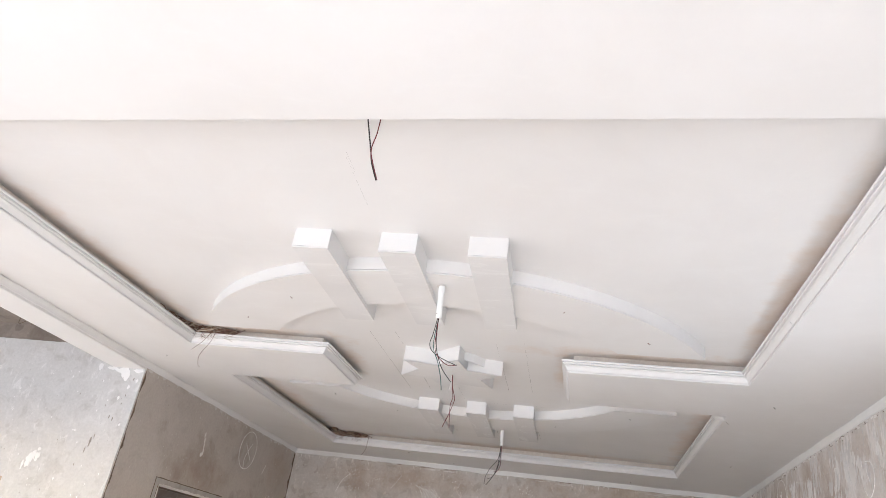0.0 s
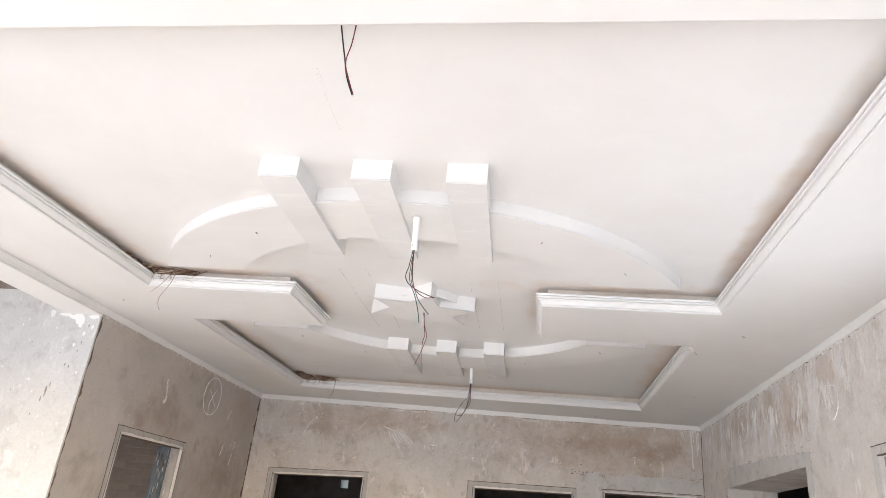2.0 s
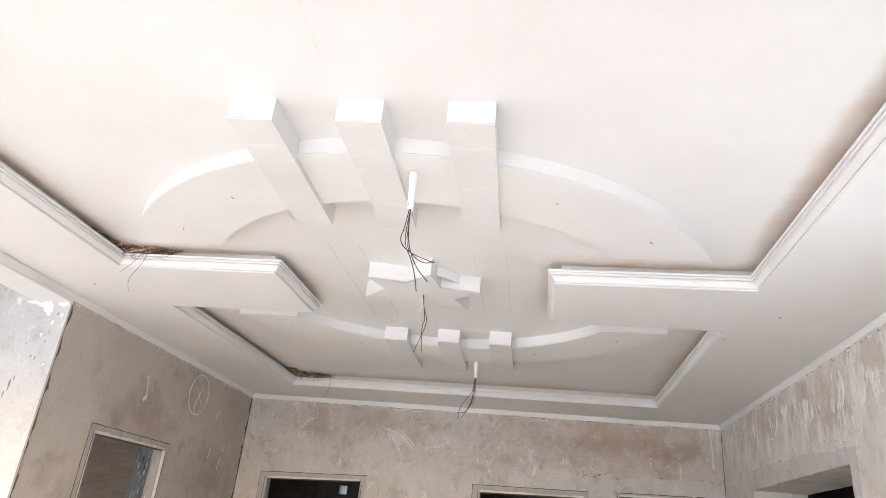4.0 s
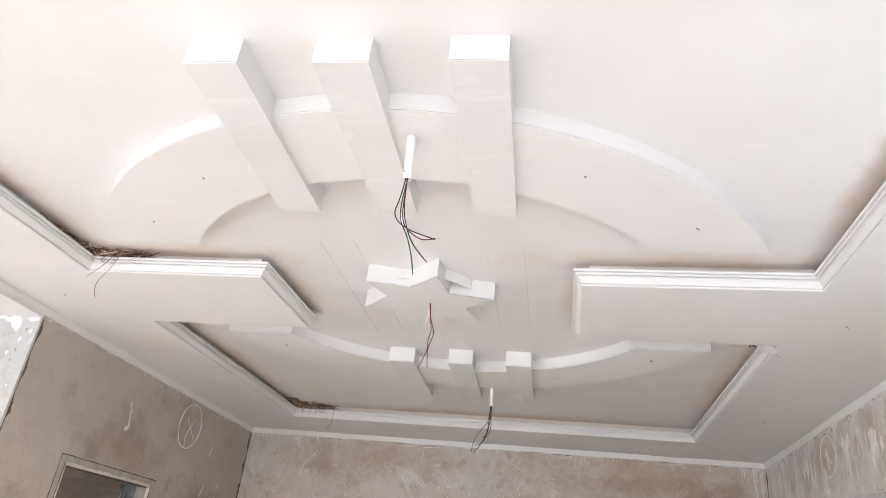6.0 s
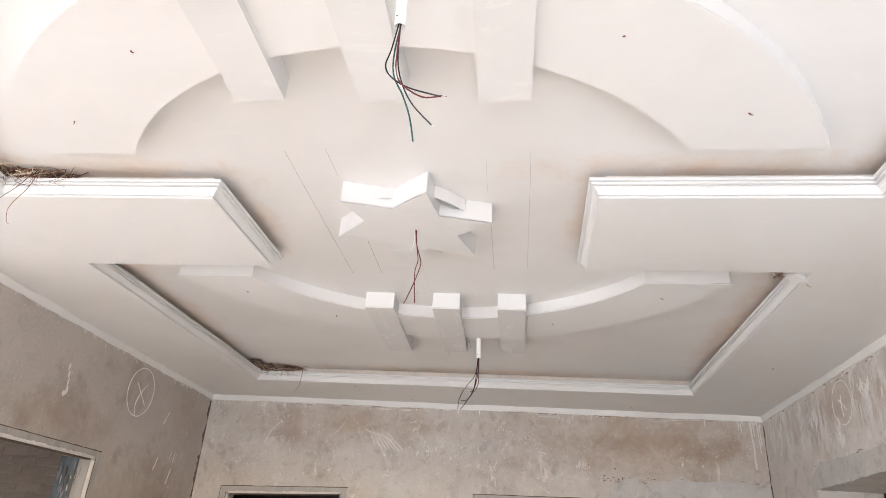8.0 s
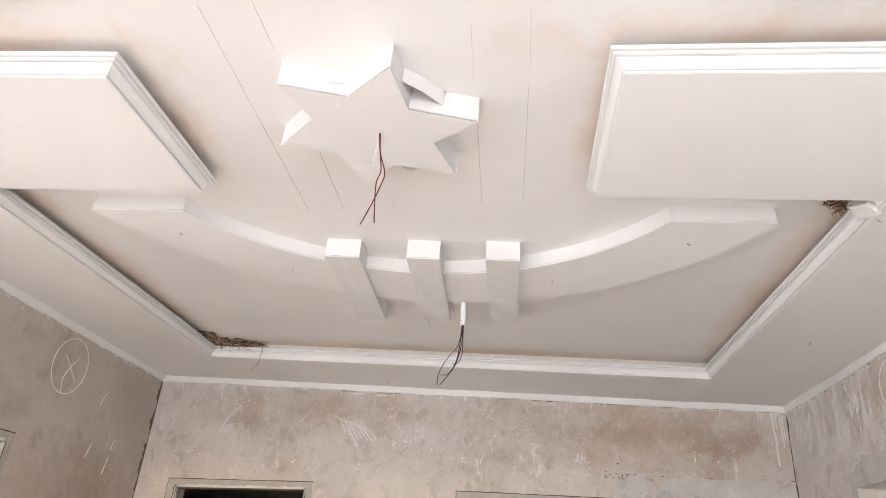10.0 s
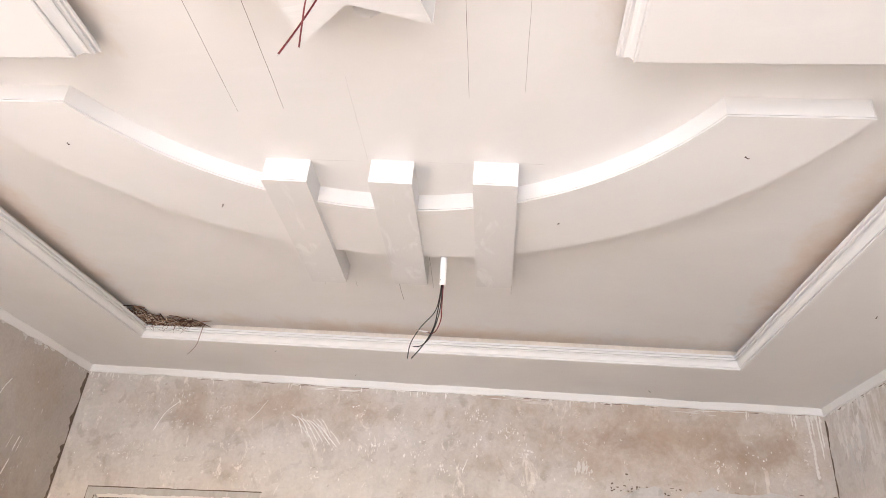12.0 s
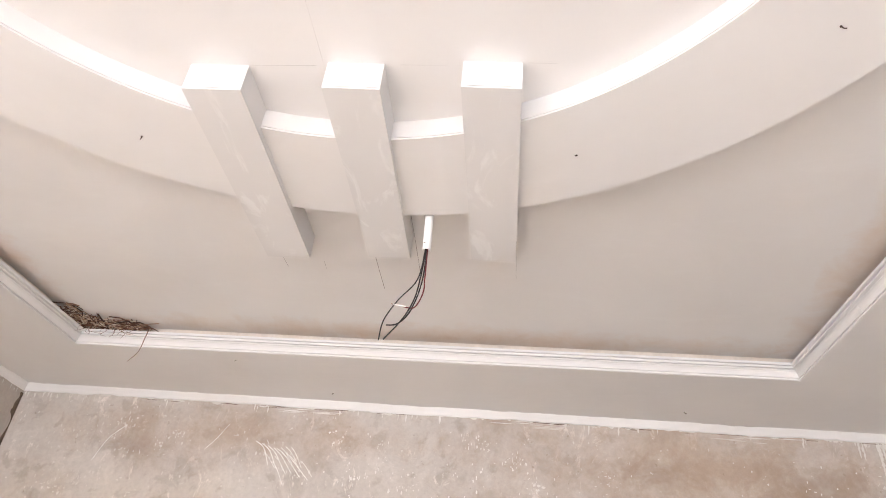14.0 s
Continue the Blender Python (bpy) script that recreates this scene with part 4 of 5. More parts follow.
part("reveal_lining", box(XL - 0.062, XL - 0.012, 5.8145, 5.8165, 0.004, 2.09, 0.0008), STEEL_BLUE, left_door, "blue-grey primed steel lining with white runs")
rnd = random.Random(33)
for k in range(30):
    x, z, w, t = XL - rnd.uniform(0.015, 0.21), rnd.uniform(1.65, 2.06), rnd.uniform(0.0015, 0.0050), rnd.uniform(0.010, 0.045)
    part("plaster_flake", plate([(x - w, z + t), (x + w * 0.6, z + t * 0.7), (x + w, z - t * 0.4), (x - w * 0.2, z - t)], "x", 5.8116, 5.8146 - rnd.uniform(0.0045, 0.008)), (SPLASH, DARK_BROWN, CRUST)[k % 3], left_door)

window = tagged(empty("window_1", (XR, 3.0, 0.9)), "deep window opening with dark steel bars and blue-grey glass", "window", kind="structure")
part("surround", plate([(2.20, 2.176), (3.755, 2.176), (3.757, 2.219), (2.20, 2.219)], "y", XR - 0.008, XR + 0.1), PATCH, window, "cement band round the window")
part("surround", plate([(3.702, 0.9), (3.755, 0.9), (3.755, 2.1755), (3.702, 2.1755)], "y", XR - 0.008, XR + 0.1), PATCH, window, "cement band round the window")
part("sill", box(XR - 0.03, XR + 0.39, 2.25, 3.70, 0.86, 0.899, 0.004), PATCH, window)
part("reveal", box(XR + 0.02, XR + 0.29, 3.688, 3.6995, 0.904, 2.17, 0.002), CRUST, window, "reveal crusted with broken white and grey plaster")
part("frame", box(XR + 0.30, XR + 0.34, 3.655, 3.699, 0.905, 2.17, 0.003), STEEL, window)
part("frame", box(XR + 0.30, XR + 0.34, 2.251, 2.295, 0.905, 2.17, 0.003), STEEL, window)
part("frame", box(XR + 0.30, XR + 0.34, 2.296, 3.654, 2.13, 2.17, 0.003), STEEL, window)
part("frame", box(XR + 0.30, XR + 0.34, 2.296, 3.654, 0.905, 0.945, 0.003), STEEL, window)
for k in range(5):
    y = 2.297 + k * 0.2715
    if k:
        part("mullion", box(XR + 0.305, XR + 0.335, y - 0.013, y + 0.013, 0.946, 2.129, 0.002), STEEL_BLUE, window)
    pane = part("pane", box(XR + 0.318, XR + 0.323, y + 0.014, y + 0.2565, 0.947, 2.128), GLASS, window)
    pane.visible_shadow = False


rnd = random.Random(21)
for k in range(80):
    x, z, w, t = XR + rnd.uniform(0.025, 0.27), rnd.uniform(1.70, 2.16), rnd.uniform(0.003, 0.010), rnd.uniform(0.008, 0.034)
    bend = rnd.uniform(-0.006, 0.006)
    part("plaster_flake", plate([(x - w, z + t), (x + w * 0.5, z + t * 0.8), (x + w + bend, z - t * 0.3), (x + bend, z - t), (x - w * 0.8 + bend, z - t * 0.2)], "x", 3.6885, 3.688 - rnd.uniform(0.004, 0.012)), (SPLASH, CRUST, PATCH, DARK_BROWN)[k % 4], window)
part("gap", plate(ragged([(2.20, 2.219), (3.757, 2.219), (3.757, 2.2235), (2.20, 2.2235)], 0.002, 61, 0.03), "y", XR - 0.0095, XR + 0.004), DARK_BROWN, window, "dark open joint round the window")
part("gap", plate(ragged([(3.755, 1.3), (3.759, 1.3), (3.759, 2.22), (3.755, 2.22)], 0.002, 62, 0.03), "y", XR - 0.0035, XR + 0.004), DARK_BROWN, window, "dark open joint round the window")
part("gap", plate(ragged([(2.30, 2.172), (3.70, 2.172), (3.70, 2.178), (2.30, 2.178)], 0.002, 63, 0.03), "y", XR - 0.010, XR + 0.004), DARK_BROWN, window, "broken dark edge of the window head")

vent = tagged(empty("window_2", (-2.92, 10.3, 2.10)), "small vent high in a dark room, with a pane added to dim the sky", "window", kind="structure")
part("pane", box(-2.989, -2.851, 10.30, 10.306, 2.101, 2.219), VENT_PANE, vent)


# ---- marks on the walls ----
north, west, east, side = bpy.data.objects["wall_north"], bpy.data.objects["wall_west"], bpy.data.objects["wall_east"], coat
part("render_patch", plate(ragged([(0.485, 2.2045), (1.445, 2.2045), (1.445, 2.325), (1.25, 2.345), (1.05, 2.345), (0.90, 2.33), (0.727, 2.345), (0.60, 2.30), (0.485, 2.28)], 0.030, 1), "x", YF - 0.005, YF + 0.004), PATCH, north, "fresh smooth cement patch over a door")
part("render_patch", plate(ragged([(0.240, 1.2), (0.482, 1.2), (0.482, 2.30), (0.43, 2.345), (0.36, 2.33), (0.30, 2.30), (0.240, 2.27)], 0.024, 2), "x", YF - 0.006, YF + 0.004), PATCH, north, "fresh smooth cement patch between two doors")
part("render_patch", plate(ragged([(4.50, 1.3), (4.62, 1.3), (4.62, 2.2155), (6.43, 2.2155), (6.43, 1.3), (6.50, 1.3), (6.50, 2.28), (6.31, 2.37), (5.65, 2.345), (5.27, 2.345), (4.90, 2.31), (4.53, 2.295)], 0.012, 3), "y", XR - 0.006, XR + 0.004), PATCH, east, "smooth cement patch round the opening")

def splats(name, along, plane, s, items, label, mat=SPLASH):
    """Dried gypsum splashes: items of (u, z, half width, half height, seed), drawn out downwards."""
    bm = bmesh.new()
    holes = (D1, D2, D3) if along == "x" and plane > 5 else (LD,) if plane < -3 else (RD, RW) if along == "y" else ()
    for u, z, w, h, seed in items:
        if any(a - w - 0.01 < u < e + w + 0.01 and z - h < top + 0.03 for a, e, low, top in holes):
            continue
        n = 14 if max(w, h) > 0.012 else 7
        put = (lambda a, b, c: (a, c, b)) if along == "x" else (lambda a, b, c: (c, a, b))
        rim, lift = [], []
        for k in range(n):
            a = 2 * math.pi * k / n
            r = 1 + 0.55 * noise.noise((math.cos(a) * 1.7 + seed * 3.1, math.sin(a) * 1.7, seed)) + 0.25 * noise.noise((math.cos(a) * 5 + seed, math.sin(a) * 5, seed))
            du, dz = w * r * math.cos(a), h * r * math.sin(a)
            if dz < 0:
                du *= 1 - 0.45 * min(1, -dz / h)
            rim.append(bm.verts.new(put(u + du, z + dz, plane - s * 0.0005)))
            lift.append(bm.verts.new(put(u + du * 0.8, z + dz * 0.85, plane + s * (0.0012 + 0.0010 * abs(noise.noise((du * 90, dz * 90, seed)))))))
        for k in range(n):
            bm.faces.new((rim[k], rim[(k + 1) % n], lift[(k + 1) % n], lift[k]))
        bm.faces.new(lift)
    bmesh.ops.recalc_face_normals(bm, faces=bm.faces)
    return tagged(mesh_object(name, bm, mat), label, "plaster splash", kind="stuff")


rnd = random.Random(11)
crumbs = [(rnd.gauss(0.33, 0.09), rnd.gauss(2.315, 0.025), rnd.uniform(0.003, 0.011), rnd.uniform(0.002, 0.006), rnd.random() * 50) for _ in range(34)]
crumbs += [(rnd.uniform(0.5, 1.44), 2.345 + rnd.gauss(0, 0.010), rnd.uniform(0.004, 0.02), rnd.uniform(0.001, 0.0022), rnd.random() * 50) for _ in range(10)]
splats("render_marks", "x", YF, -1, crumbs, "dark crumbs and broken edges of old render", DARK_BROWN)
crumbs = [(rnd.uniform(4.5, 6.5), 2.35 + rnd.gauss(0, 0.012), rnd.uniform(0.005, 0.03), rnd.uniform(0.001, 0.003), rnd.random() * 50) for _ in range(24)]
crumbs += [(rnd.uniform(3.5, 7.2), 2.806 + rnd.gauss(0, 0.006), rnd.uniform(0.004, 0.03), rnd.uniform(0.001, 0.003), rnd.random() * 50) for _ in range(60)]
splats("render_marks", "y", XR, -1, crumbs, "dark crumbs along the joint strip and the patch edge", DARK_BROWN)
items = []
# north wall: specks and smears under the ceiling
for u, z, w, h in ((-1.75, 2.60, 0.05, 0.035), (-1.66, 2.56, 0.05, 0.02), (-1.60, 2.50, 0.02, 0.05), (-2.66, 2.66, 0.03, 0.05), (-2.72, 2.55, 0.025, 0.06), (-2.80, 2.37, 0.05, 0.03), (-1.10, 2.66, 0.02, 0.04), (-1.28, 2.48, 0.03, 0.055), (-0.66, 2.70, 0.025, 0.025), (-0.42, 2.60, 0.02, 0.02),
                   (0.02, 2.41, 0.012, 0.035), (0.045, 2.42, 0.010, 0.03), (-0.01, 2.39, 0.010, 0.025), (0.07, 2.38, 0.012, 0.02), (0.80, 2.47, 0.008, 0.02), (-2.45, 2.52, 0.06, 0.02), (-2.20, 2.62, 0.03, 0.015), (-0.95, 2.44, 0.03, 0.03), (-0.70, 2.36, 0.03, 0.012)):
    for _ in range(9):
        items.append((u + rnd.gauss(0, w), z + rnd.gauss(0, h), rnd.uniform(0.0012, 0.0050), rnd.uniform(0.002, 0.011), rnd.random() * 50))
for u, z, s in ((-2.65, 2.40, 0.03), (-2.55, 2.62, 0.04), (-2.53, 2.68, 0.03), (-1.35, 2.66, 0.03), (-1.12, 2.53, 0.035), (-1.24, 2.47, 0.04), (-1.58, 2.27, 0.03), (-1.81, 2.03, 0.03), (-2.89, 2.30, 0.05), (-2.23, 2.62, 0.04), (-2.30, 2.56, 0.03), (-1.50, 2.50, 0.05),
                (-0.575, 2.68, 0.03), (-0.30, 2.49, 0.02), (0.045, 2.54, 0.03), (-0.43, 2.60, 0.03), (-0.82, 2.35, 0.03), (-0.62, 2.51, 0.05), (-0.95, 2.46, 0.05), (0.85, 2.48, 0.05), (1.05, 2.52, 0.06)):
    for _ in range(16):
        q = rnd.random() ** 2
        items.append((u + rnd.gauss(0, s), z + rnd.gauss(0, s * 0.9), 0.0015 + 0.006 * q, 0.0015 + 0.010 * rnd.random() ** 2, rnd.random() * 50))
for u, z, w, hh in ((0.0, 2.42, 0.012, 0.030), (0.025, 2.425, 0.010, 0.034), (0.045, 2.42, 0.007, 0.022), (-0.02, 2.40, 0.008, 0.020), (-0.30, 2.495, 0.010, 0.007), (-0.275, 2.488, 0.012, 0.008), (0.80, 2.455, 0.007, 0.014), (0.075, 2.40, 0.006, 0.012), (0.02, 2.33, 0.010, 0.010)):
    items.append((u, z, w, hh, u * 31 + 7))
for _ in range(150):
    items.append((rnd.uniform(-3.15, 1.4), rnd.uniform(2.15, 2.78), rnd.uniform(0.0015, 0.005), rnd.uniform(0.002, 0.009), rnd.random() * 50))
for u, top, length in ((1.355, 2.81, 0.36), (1.375, 2.81, 0.10), (1.405, 2.81, 0.24), (1.42, 2.80, 0.16), (1.255, 2.81, 0.07), (1.275, 2.80, 0.06), (1.0, 2.81, 0.03), (-0.05, 2.81, 0.03), (-1.0, 2.82, 0.04)):
    for k in range(int(length / 0.025) + 1):
        items.append((u + 0.010 * noise.noise((u * 7, k * 0.21, 2)), top - k * 0.025, rnd.uniform(0.007, 0.010) if u == 1.355 else rnd.uniform(0.003, 0.006), 0.02, k + u))
for _ in range(70):
    items.append((rnd.uniform(-3.1, 1.4), 2.816 + rnd.gauss(0, 0.004), rnd.uniform(0.006, 0.03), rnd.uniform(0.002, 0.009), rnd.random() * 50))
for _ in range(46):
    u = rnd.choice((rnd.uniform(-3.19, -3.02), rnd.uniform(1.22, 1.44), rnd.uniform(-3.1, 1.4), rnd.uniform(-3.1, 1.4)))
    items.append((u, 2.808 - abs(rnd.gauss(0, 0.010)), rnd.uniform(0.0015, 0.005), rnd.uniform(0.008, 0.024), rnd.random() * 50))
for u0, u1 in ((-1.72, -1.28), (-0.52, -0.22), (0.62, 1.12)):
    for k in range(7):
        items.append((rnd.uniform(u0, u1), 2.806 - 0.003 * k + rnd.gauss(0, 0.003), rnd.uniform(0.03, 0.09), rnd.uniform(0.0012, 0.0028), rnd.random() * 50))
splats("plaster_splashes", "x", YF, -1, items, "white gypsum specks and runs dried on grey render")
# Thin dark strips stand for the shadow line below the joint strip.
lines = [(rnd.uniform(-2.9, 1.35), 2.811 + rnd.gauss(0, 0.004), rnd.uniform(0.02, 0.09), rnd.uniform(0.0008, 0.0016), rnd.random() * 50) for _ in range(26)]
splats("render_marks", "x", YF, -1, lines, "dark hairlines put in for the shadow under the joint strip", DARK_BROWN)
items = []
# east wall: long drips in a belt under the joint strip
belt = [(rnd.uniform(3.5, 7.2), rnd.uniform(2.45, 2.78)) for _ in range(30)]
for u0, top0 in belt:
    for _ in range(rnd.randint(6, 16)):
        u, top, w = u0 + rnd.gauss(0, 0.06), top0 + rnd.gauss(0, 0.05), rnd.uniform(0.0015, 0.006)
        for k in range(rnd.choice((1, 1, 2, 2, 3, 5))):
            items.append((u + rnd.gauss(0, 0.005), min(top - k * 0.03, 2.79), w * rnd.uniform(0.6, 1.3), rnd.uniform(0.012, 0.034), rnd.random() * 50))
for u, z, w, h in ((5.16, 2.62, 0.04, 0.06), (5.19, 2.53, 0.04, 0.05), (4.38, 2.66, 0.035, 0.07), (4.36, 2.56, 0.05, 0.06), (4.25, 2.60, 0.03, 0.06), (3.96, 2.60, 0.035, 0.05), (3.70, 2.66, 0.02, 0.06), (4.60, 2.62, 0.03, 0.08), (4.75, 2.55, 0.03, 0.05), (6.72, 2.50, 0.04, 0.06), (6.9, 2.62, 0.05, 0.07), (5.97, 2.45, 0.02, 0.05), (4.9, 2.35, 0.03, 0.04)):
    items.append((u, z, w, h, u * 7))
    for _ in range(4):
        items.append((u + rnd.gauss(0, w), z + rnd.gauss(0, h), w * rnd.uniform(0.2, 0.5), h * rnd.uniform(0.3, 0.6), rnd.random() * 50))
for _ in range(110):
    items.append((rnd.uniform(3.2, 7.2), rnd.uniform(2.0, 2.75), rnd.uniform(0.0015, 0.005), rnd.uniform(0.003, 0.010), rnd.random() * 50))
bright = [(4.025, 2.225, 0.007, 0.036, 3), (3.985, 2.20, 0.007, 0.036, 5), (3.95, 2.06, 0.018, 0.03, 7), (3.99, 2.05, 0.010, 0.03, 8)]
for u, z, w, h in ((5.16, 2.60, 0.06, 0.07), (4.36, 2.60, 0.08, 0.09), (4.20, 2.58, 0.05, 0.08), (3.97, 2.60, 0.05, 0.06), (3.72, 2.66, 0.03, 0.07), (4.62, 2.62, 0.05, 0.09), (6.75, 2.50, 0.06, 0.07), (6.95, 2.62, 0.06, 0.08), (7.1, 2.66, 0.04, 0.09), (5.95, 2.46, 0.03, 0.06), (5.55, 2.66, 0.04, 0.06), (6.3, 2.66, 0.05, 0.06)):
    for _ in range(16):
        q = rnd.random()
        bright.append((u + rnd.gauss(0, w * 0.6), z + rnd.gauss(0, h * 0.55), w * (0.05 + 0.28 * q), h * (0.10 + 0.45 * q), rnd.random() * 50))
for _ in range(90):
    bright.append((rnd.uniform(3.4, 7.2), 2.81 + rnd.gauss(0, 0.008), rnd.uniform(0.006, 0.03), rnd.uniform(0.003, 0.010), rnd.random() * 50))
splats("plaster_splashes", "y", XR - 0.0012, -1, bright, "thick white gypsum blobs dried on the stained wall")
splats("plaster_splashes", "y", XR, -1, items, "pale gypsum drips running down the rendered wall", SPLASH_DULL)
items = [(rnd.uniform(4.4, 7.2), rnd.uniform(2.0, 2.78), rnd.uniform(0.0015, 0.004), rnd.uniform(0.003, 0.008), rnd.random() * 50) for _ in range(60)]
splats("plaster_splashes", "y", XL, 1, [(5.325, 2.565, 0.010, 0.026, 3), (5.340, 2.52, 0.009, 0.030, 4), (5.352, 2.475, 0.008, 0.030, 9), (5.36, 2.44, 0.010, 0.022, 6), (5.340, 2.405, 0.020, 0.016, 7), (5.36, 2.42, 0.014, 0.016, 8)], "comma-shaped white gypsum run above a doorway")
for _ in range(40):
    items.append((rnd.uniform(4.3, 7.2), 2.812 + rnd.gauss(0, 0.006), rnd.uniform(0.006, 0.03), rnd.uniform(0.004, 0.014), rnd.random() * 50))
for _ in range(12):
    items.append((rnd.gauss(6.95, 0.10), rnd.uniform(1.9, 2.5), rnd.uniform(0.0015, 0.004), rnd.uniform(0.005, 0.016), rnd.random() * 50))
for _ in range(14):
    items.append((rnd.uniform(4.4, 7.24) if rnd.random() < 0.5 else rnd.uniform(7.0, 7.25), 2.806 - abs(rnd.gauss(0, 0.014)), rnd.uniform(0.002, 0.008), rnd.uniform(0.008, 0.026), rnd.random() * 50))
splats("plaster_splashes", "y", XL, 1, items, "small white gypsum splashes on dark render", SPLASH_DULL)
items = [(-3.36, 2.765, 0.05, 0.035, 1), (-3.39, 2.78, 0.06, 0.02, 2), (-3.335, 2.735, 0.025, 0.035, 3), (-3.47, 2.79, 0.05, 0.014, 4), (-3.25, 2.785, 0.04, 0.016, 5), (-3.57, 2.795, 0.02, 0.03, 6), (-3.29, 2.66, 0.012, 0.015, 7), (-3.34, 2.58, 0.010, 0.014, 8), (-3.24, 2.71, 0.012, 0.018, 9)]
items += [(-3.85 + rnd.gauss(0, 0.03), 2.10 + rnd.gauss(0, 0.03), rnd.uniform(0.006, 0.02), rnd.uniform(0.01, 0.04), rnd.random() * 50) for _ in range(16)]
items += [(rnd.uniform(-4.4, -3.25), rnd.uniform(1.7, 2.75), rnd.uniform(0.003, 0.008), rnd.uniform(0.004, 0.012), rnd.random() * 50) for _ in range(40)]
splats("plaster_splashes", "x", 4.270, -1, items, "thick white gypsum splashes on the pale wall", MOULD)


chips = [(-3.29, 2.60, 0.004, 0.012, 1), (-3.30, 2.54, 0.003, 0.010, 2), (-3.36, 2.44, 0.004, 0.013, 3), (-3.33, 2.43, 0.005, 0.014, 4), (-3.27, 2.72, 0.006, 0.012, 5), (-3.44, 2.26, 0.008, 0.040, 6), (-3.46, 2.20, 0.005, 0.02, 7), (-3.42, 2.30, 0.004, 0.015, 8), (-3.42, 2.52, 0.003, 0.006, 9), (-3.50, 2.10, 0.003, 0.012, 10)]
chips += [(rnd.uniform(-4.4, -3.25), rnd.uniform(1.7, 2.8), rnd.uniform(0.001, 0.003), rnd.uniform(0.002, 0.007), rnd.random() * 50) for _ in range(16)]
splats("render_marks", "x", 4.270, -1, chips, "grey chips knocked out of the pale render", CHIP)


def chalk(points, along, plane, parent, radius=0.0034, name="chalk_mark"):
    put = (lambda u, z: (u, plane, z)) if along == "x" else (lambda u, z: (plane, u, z))
    return part(name, tube([put(u, z) for u, z in points], radius, 6), CHALK, parent, "pale chalk stroke")


oval = [(6.155 + 0.165 * math.cos(a) + 0.03 * math.sin(a), 2.61 + 0.172 * math.sin(a) - 0.055 * math.cos(a) * 0.3) for a in (2 * math.pi * k / 18 for k in range(19))]
chalk(oval, "y", XL, west)
chalk([(6.09, 2.66), (6.16, 2.60), (6.24, 2.53)], "y", XL, west)
chalk([(6.22, 2.68), (6.165, 2.61), (6.12, 2.52), (6.14, 2.44)], "y", XL, west)
chalk([(6.62, 2.56), (6.59, 2.51), (6.57, 2.46)], "y", XL, west)
chalk([(6.60, 2.22), (6.58, 2.16), (6.56, 2.12)], "y", XL, west)
chalk([(6.83, 2.16), (6.81, 2.09), (6.80, 2.05)], "y", XL, west)
for k in range(7):
    u = 6.85 + rnd.gauss(0, 0.03)
    chalk([(u, 2.29), (u - 0.008, 2.26), (u - 0.02, 2.22 - 0.02 * rnd.random())], "y", XL, west, 0.0014)
oval = [(5.86 + 0.13 * math.cos(a), 2.655 + 0.13 * math.sin(a)) for a in (2 * math.pi * k / 16 for k in range(17))]
chalk(oval, "y", XR, east, 0.0025)
chalk([(5.90, 2.68), (5.85, 2.64), (5.81, 2.60)], "y", XR, east)
chalk([(5.86, 2.70), (5.87, 2.64), (5.86, 2.57)], "y", XR, east)
chalk([(4.20, 2.62), (4.235, 2.55), (4.21, 2.46), (4.15, 2.42), (4.08, 2.47), (4.06, 2.55), (4.10, 2.60), (4.17, 2.61)], "y", XR, east, 0.003)
chalk([(4.15, 2.60), (4.155, 2.55), (4.13, 2.50)], "y", XR, east, 0.003)
for k in range(6):
    u = -1.78 + 0.035 * k
    chalk([(u, 2.62 - 0.01 * k), (u + 0.05, 2.585 - 0.012 * k), (u + 0.09 + 0.01 * k, 2.50 - 0.012 * k)], "x", YF, north, 0.0027)
for k in range(9):
    u, z = rnd.gauss(-1.66, 0.06), rnd.gauss(2.56, 0.035)
    d = rnd.uniform(0.5, 1.1)
    chalk([(u, z), (u + 0.03, z - 0.03 * d), (u + 0.075, z - 0.10 * d)], "x", YF, north, 0.0021)
chalk([(-2.52, 2.66), (-2.60, 2.58), (-2.65, 2.46)], "x", YF, north, 0.0026)
chalk([(-0.66, 2.42), (-0.68, 2.36)], "x", YF, north, 0.0018)
chalk([(-1.95, 2.70), (-2.0, 2.62), (-2.05, 2.56)], "x", YF, north, 0.0015)


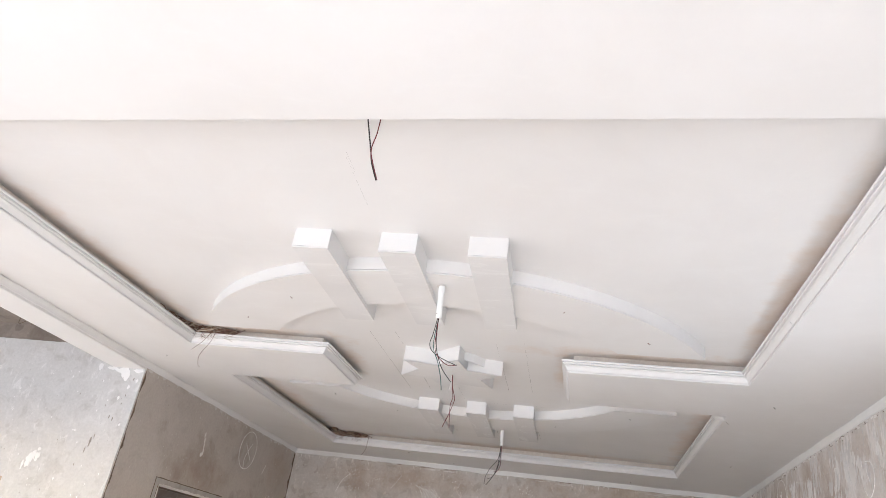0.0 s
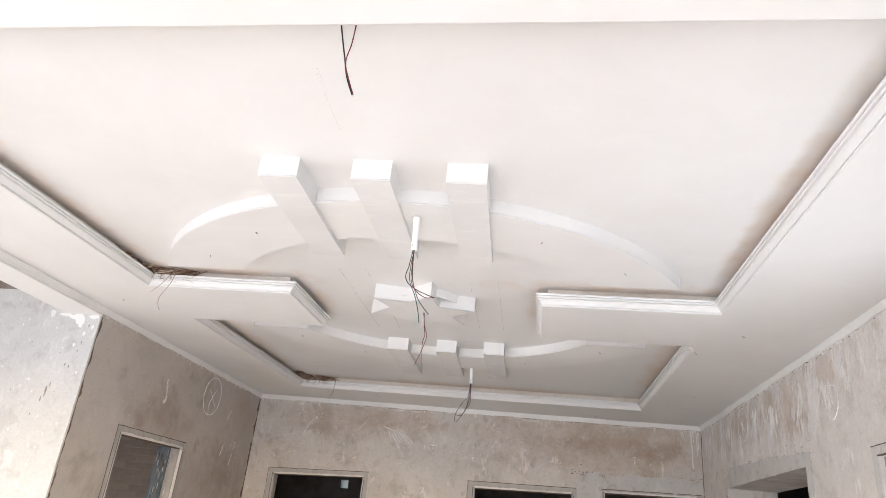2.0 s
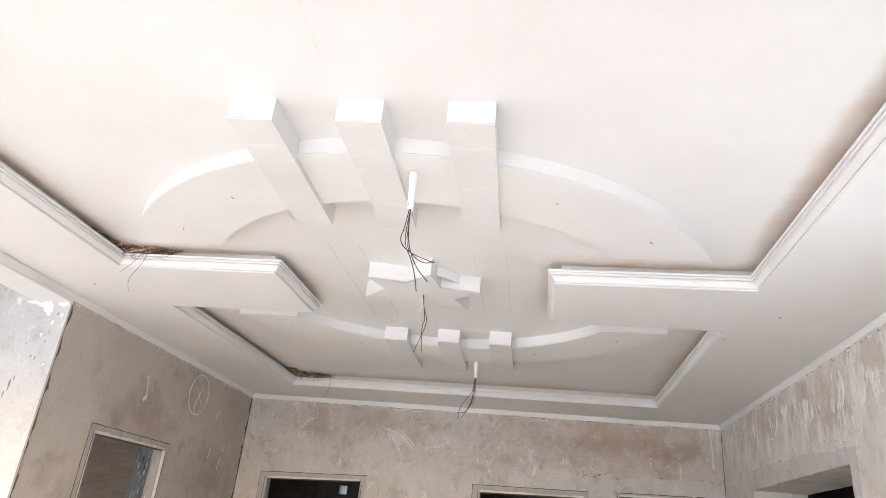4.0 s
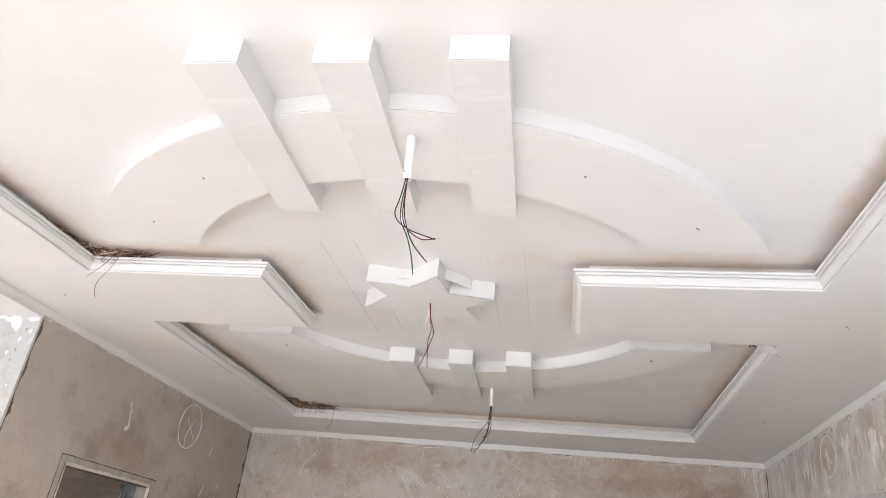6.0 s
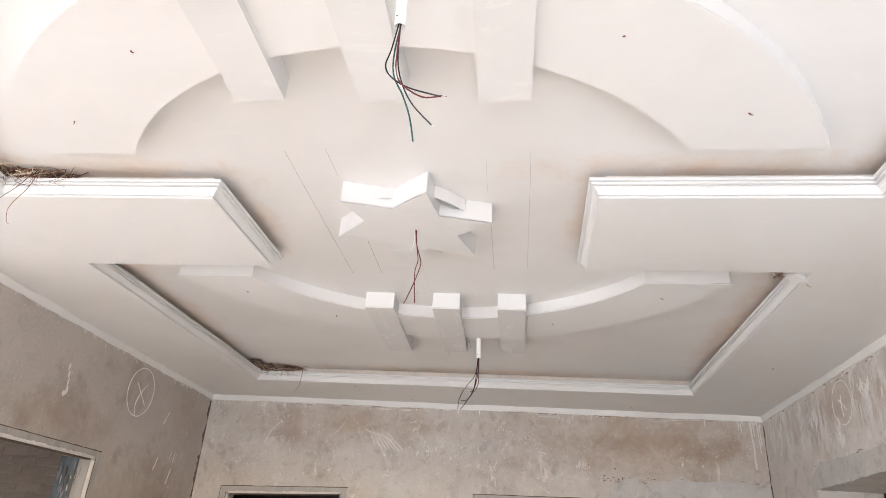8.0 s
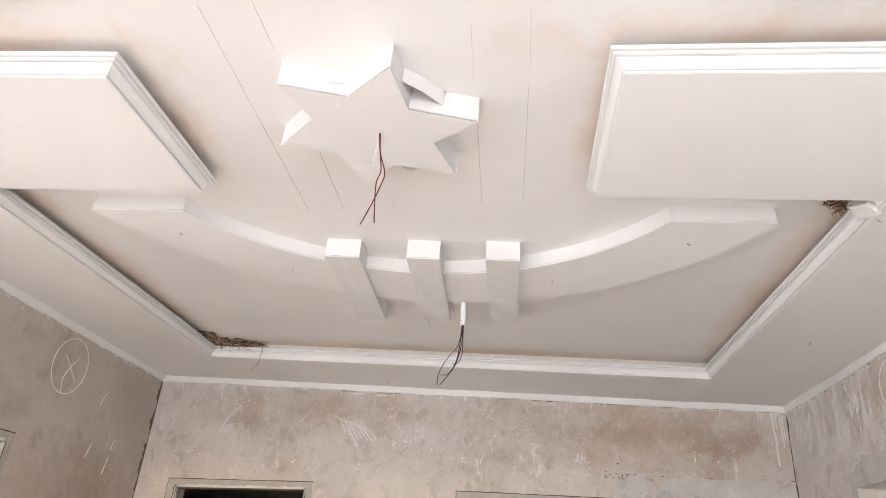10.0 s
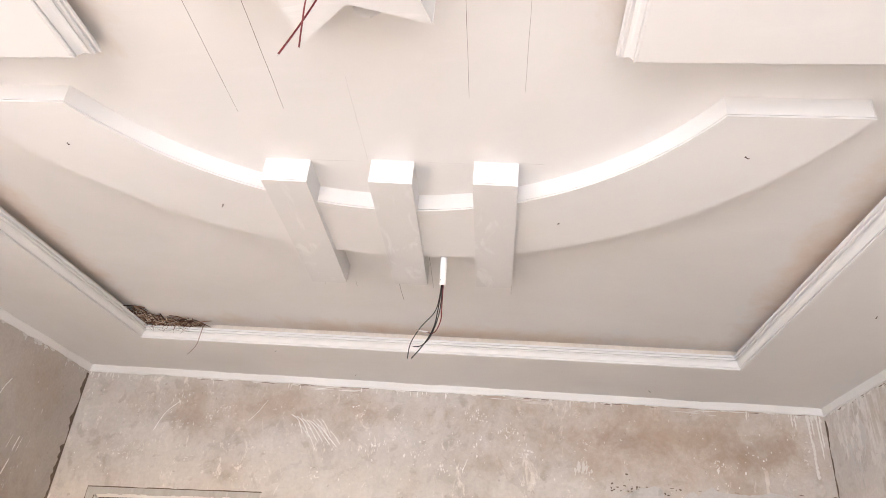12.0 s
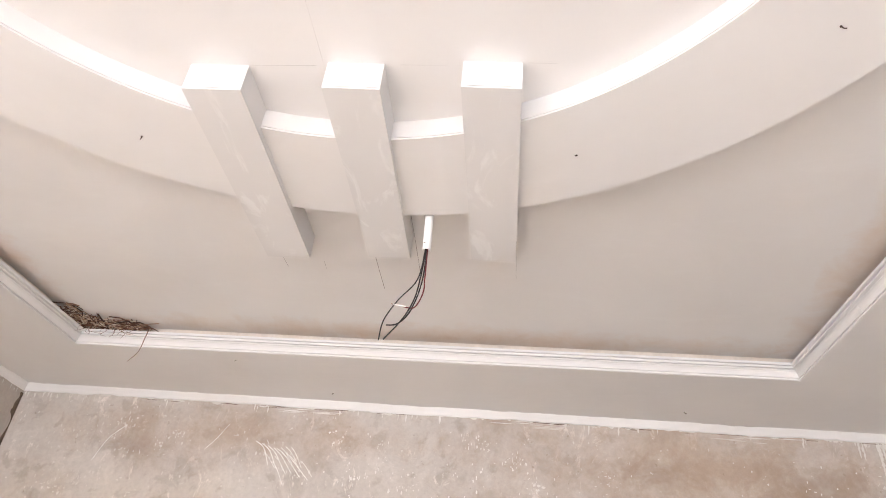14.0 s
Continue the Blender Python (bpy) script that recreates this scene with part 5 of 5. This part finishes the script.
def broken_corner(x, y, dx, dy, z0, z1, parent, seed, width=0.012):
    """Dark crumbled render along an upright corner."""
    bm = bmesh.new()
    rows = []
    n = int((z1 - z0) / 0.012)
    for k in range(n + 1):
        z = z0 + (z1 - z0) * k / n
        w = width * max(0.12, 0.5 + 1.3 * noise.noise((seed, z * 9, 0)) + 0.7 * noise.noise((seed, z * 33, 4)))
        rows.append([bm.verts.new((x + dx * 0.0035, y, z)), bm.verts.new((x + dx * 0.0035, y + dy * w, z)), bm.verts.new((x, y + dy * w * 1.2, z)), bm.verts.new((x, y, z))])
    for a, b in zip(rows, rows[1:]):
        for k in range(4):
            bm.faces.new((a[k], a[(k + 1) % 4], b[(k + 1) % 4], b[k]))
    bmesh.ops.recalc_face_normals(bm, faces=bm.faces)
    return part("broken_render", bm, DARK_BROWN, parent, "dark crumbled edge of the render")


broken_corner(XL, YF, 1, -1, 1.0, 2.80, west, 1.0, 0.030)
broken_corner(XR, YF, -1, -1, 1.0, 2.79, east, 5.0, 0.014)
broken_corner(XL, 4.281, 1, 1, 1.0, 2.79, west, 9.0, 0.014)

# hole broken in the pale wall, with bricks bared
for r in range(5):
    for c in range(3):
        u = -4.32 + c * 0.115 + (r % 2) * 0.05
        part("brick", box(u, u + 0.105, 4.276, 4.2796, 1.66 + r * 0.065, 1.715 + r * 0.065, 0.001), BRICK, side)

# loose binding wire under the bay slab
loop = tagged(empty("binding_wire", (-3.52, 3.4, 2.86)), "rusty binding wire hanging under the beam edge", "wire")
part("wire", tube([(-3.50, 3.36, 2.90), (-3.53, 3.38, 2.85), (-3.55, 3.40, 2.79), (-3.51, 3.42, 2.82), (-3.49, 3.44, 2.80)], 0.0018, 6), DARK_BROWN, loop)

# bricks of the unplastered side room wall
shared = None
wall_brick = bpy.data.objects["wall_brick"]
for r in range(14):
    for c in range(9):
        if shared is None:
            bm = box(-0.111, 0.111, -0.012, 0.012, -0.033, 0.033, 0.003)
            shared = bpy.data.meshes.new("brick")
            bm.to_mesh(shared)
            bm.free()
            shared.materials.append(BRICK)
        ob = new("brick", shared)
        ob.parent = wall_brick
        ob.location = (-5.35 + c * 0.232 + (r % 2) * 0.116 + rnd.uniform(-0.003, 0.003), 7.4090 + rnd.uniform(-0.0012, 0.0012), 1.62 + r * 0.076)
        ob.rotation_euler = (0, rnd.uniform(-0.01, 0.01), 0)
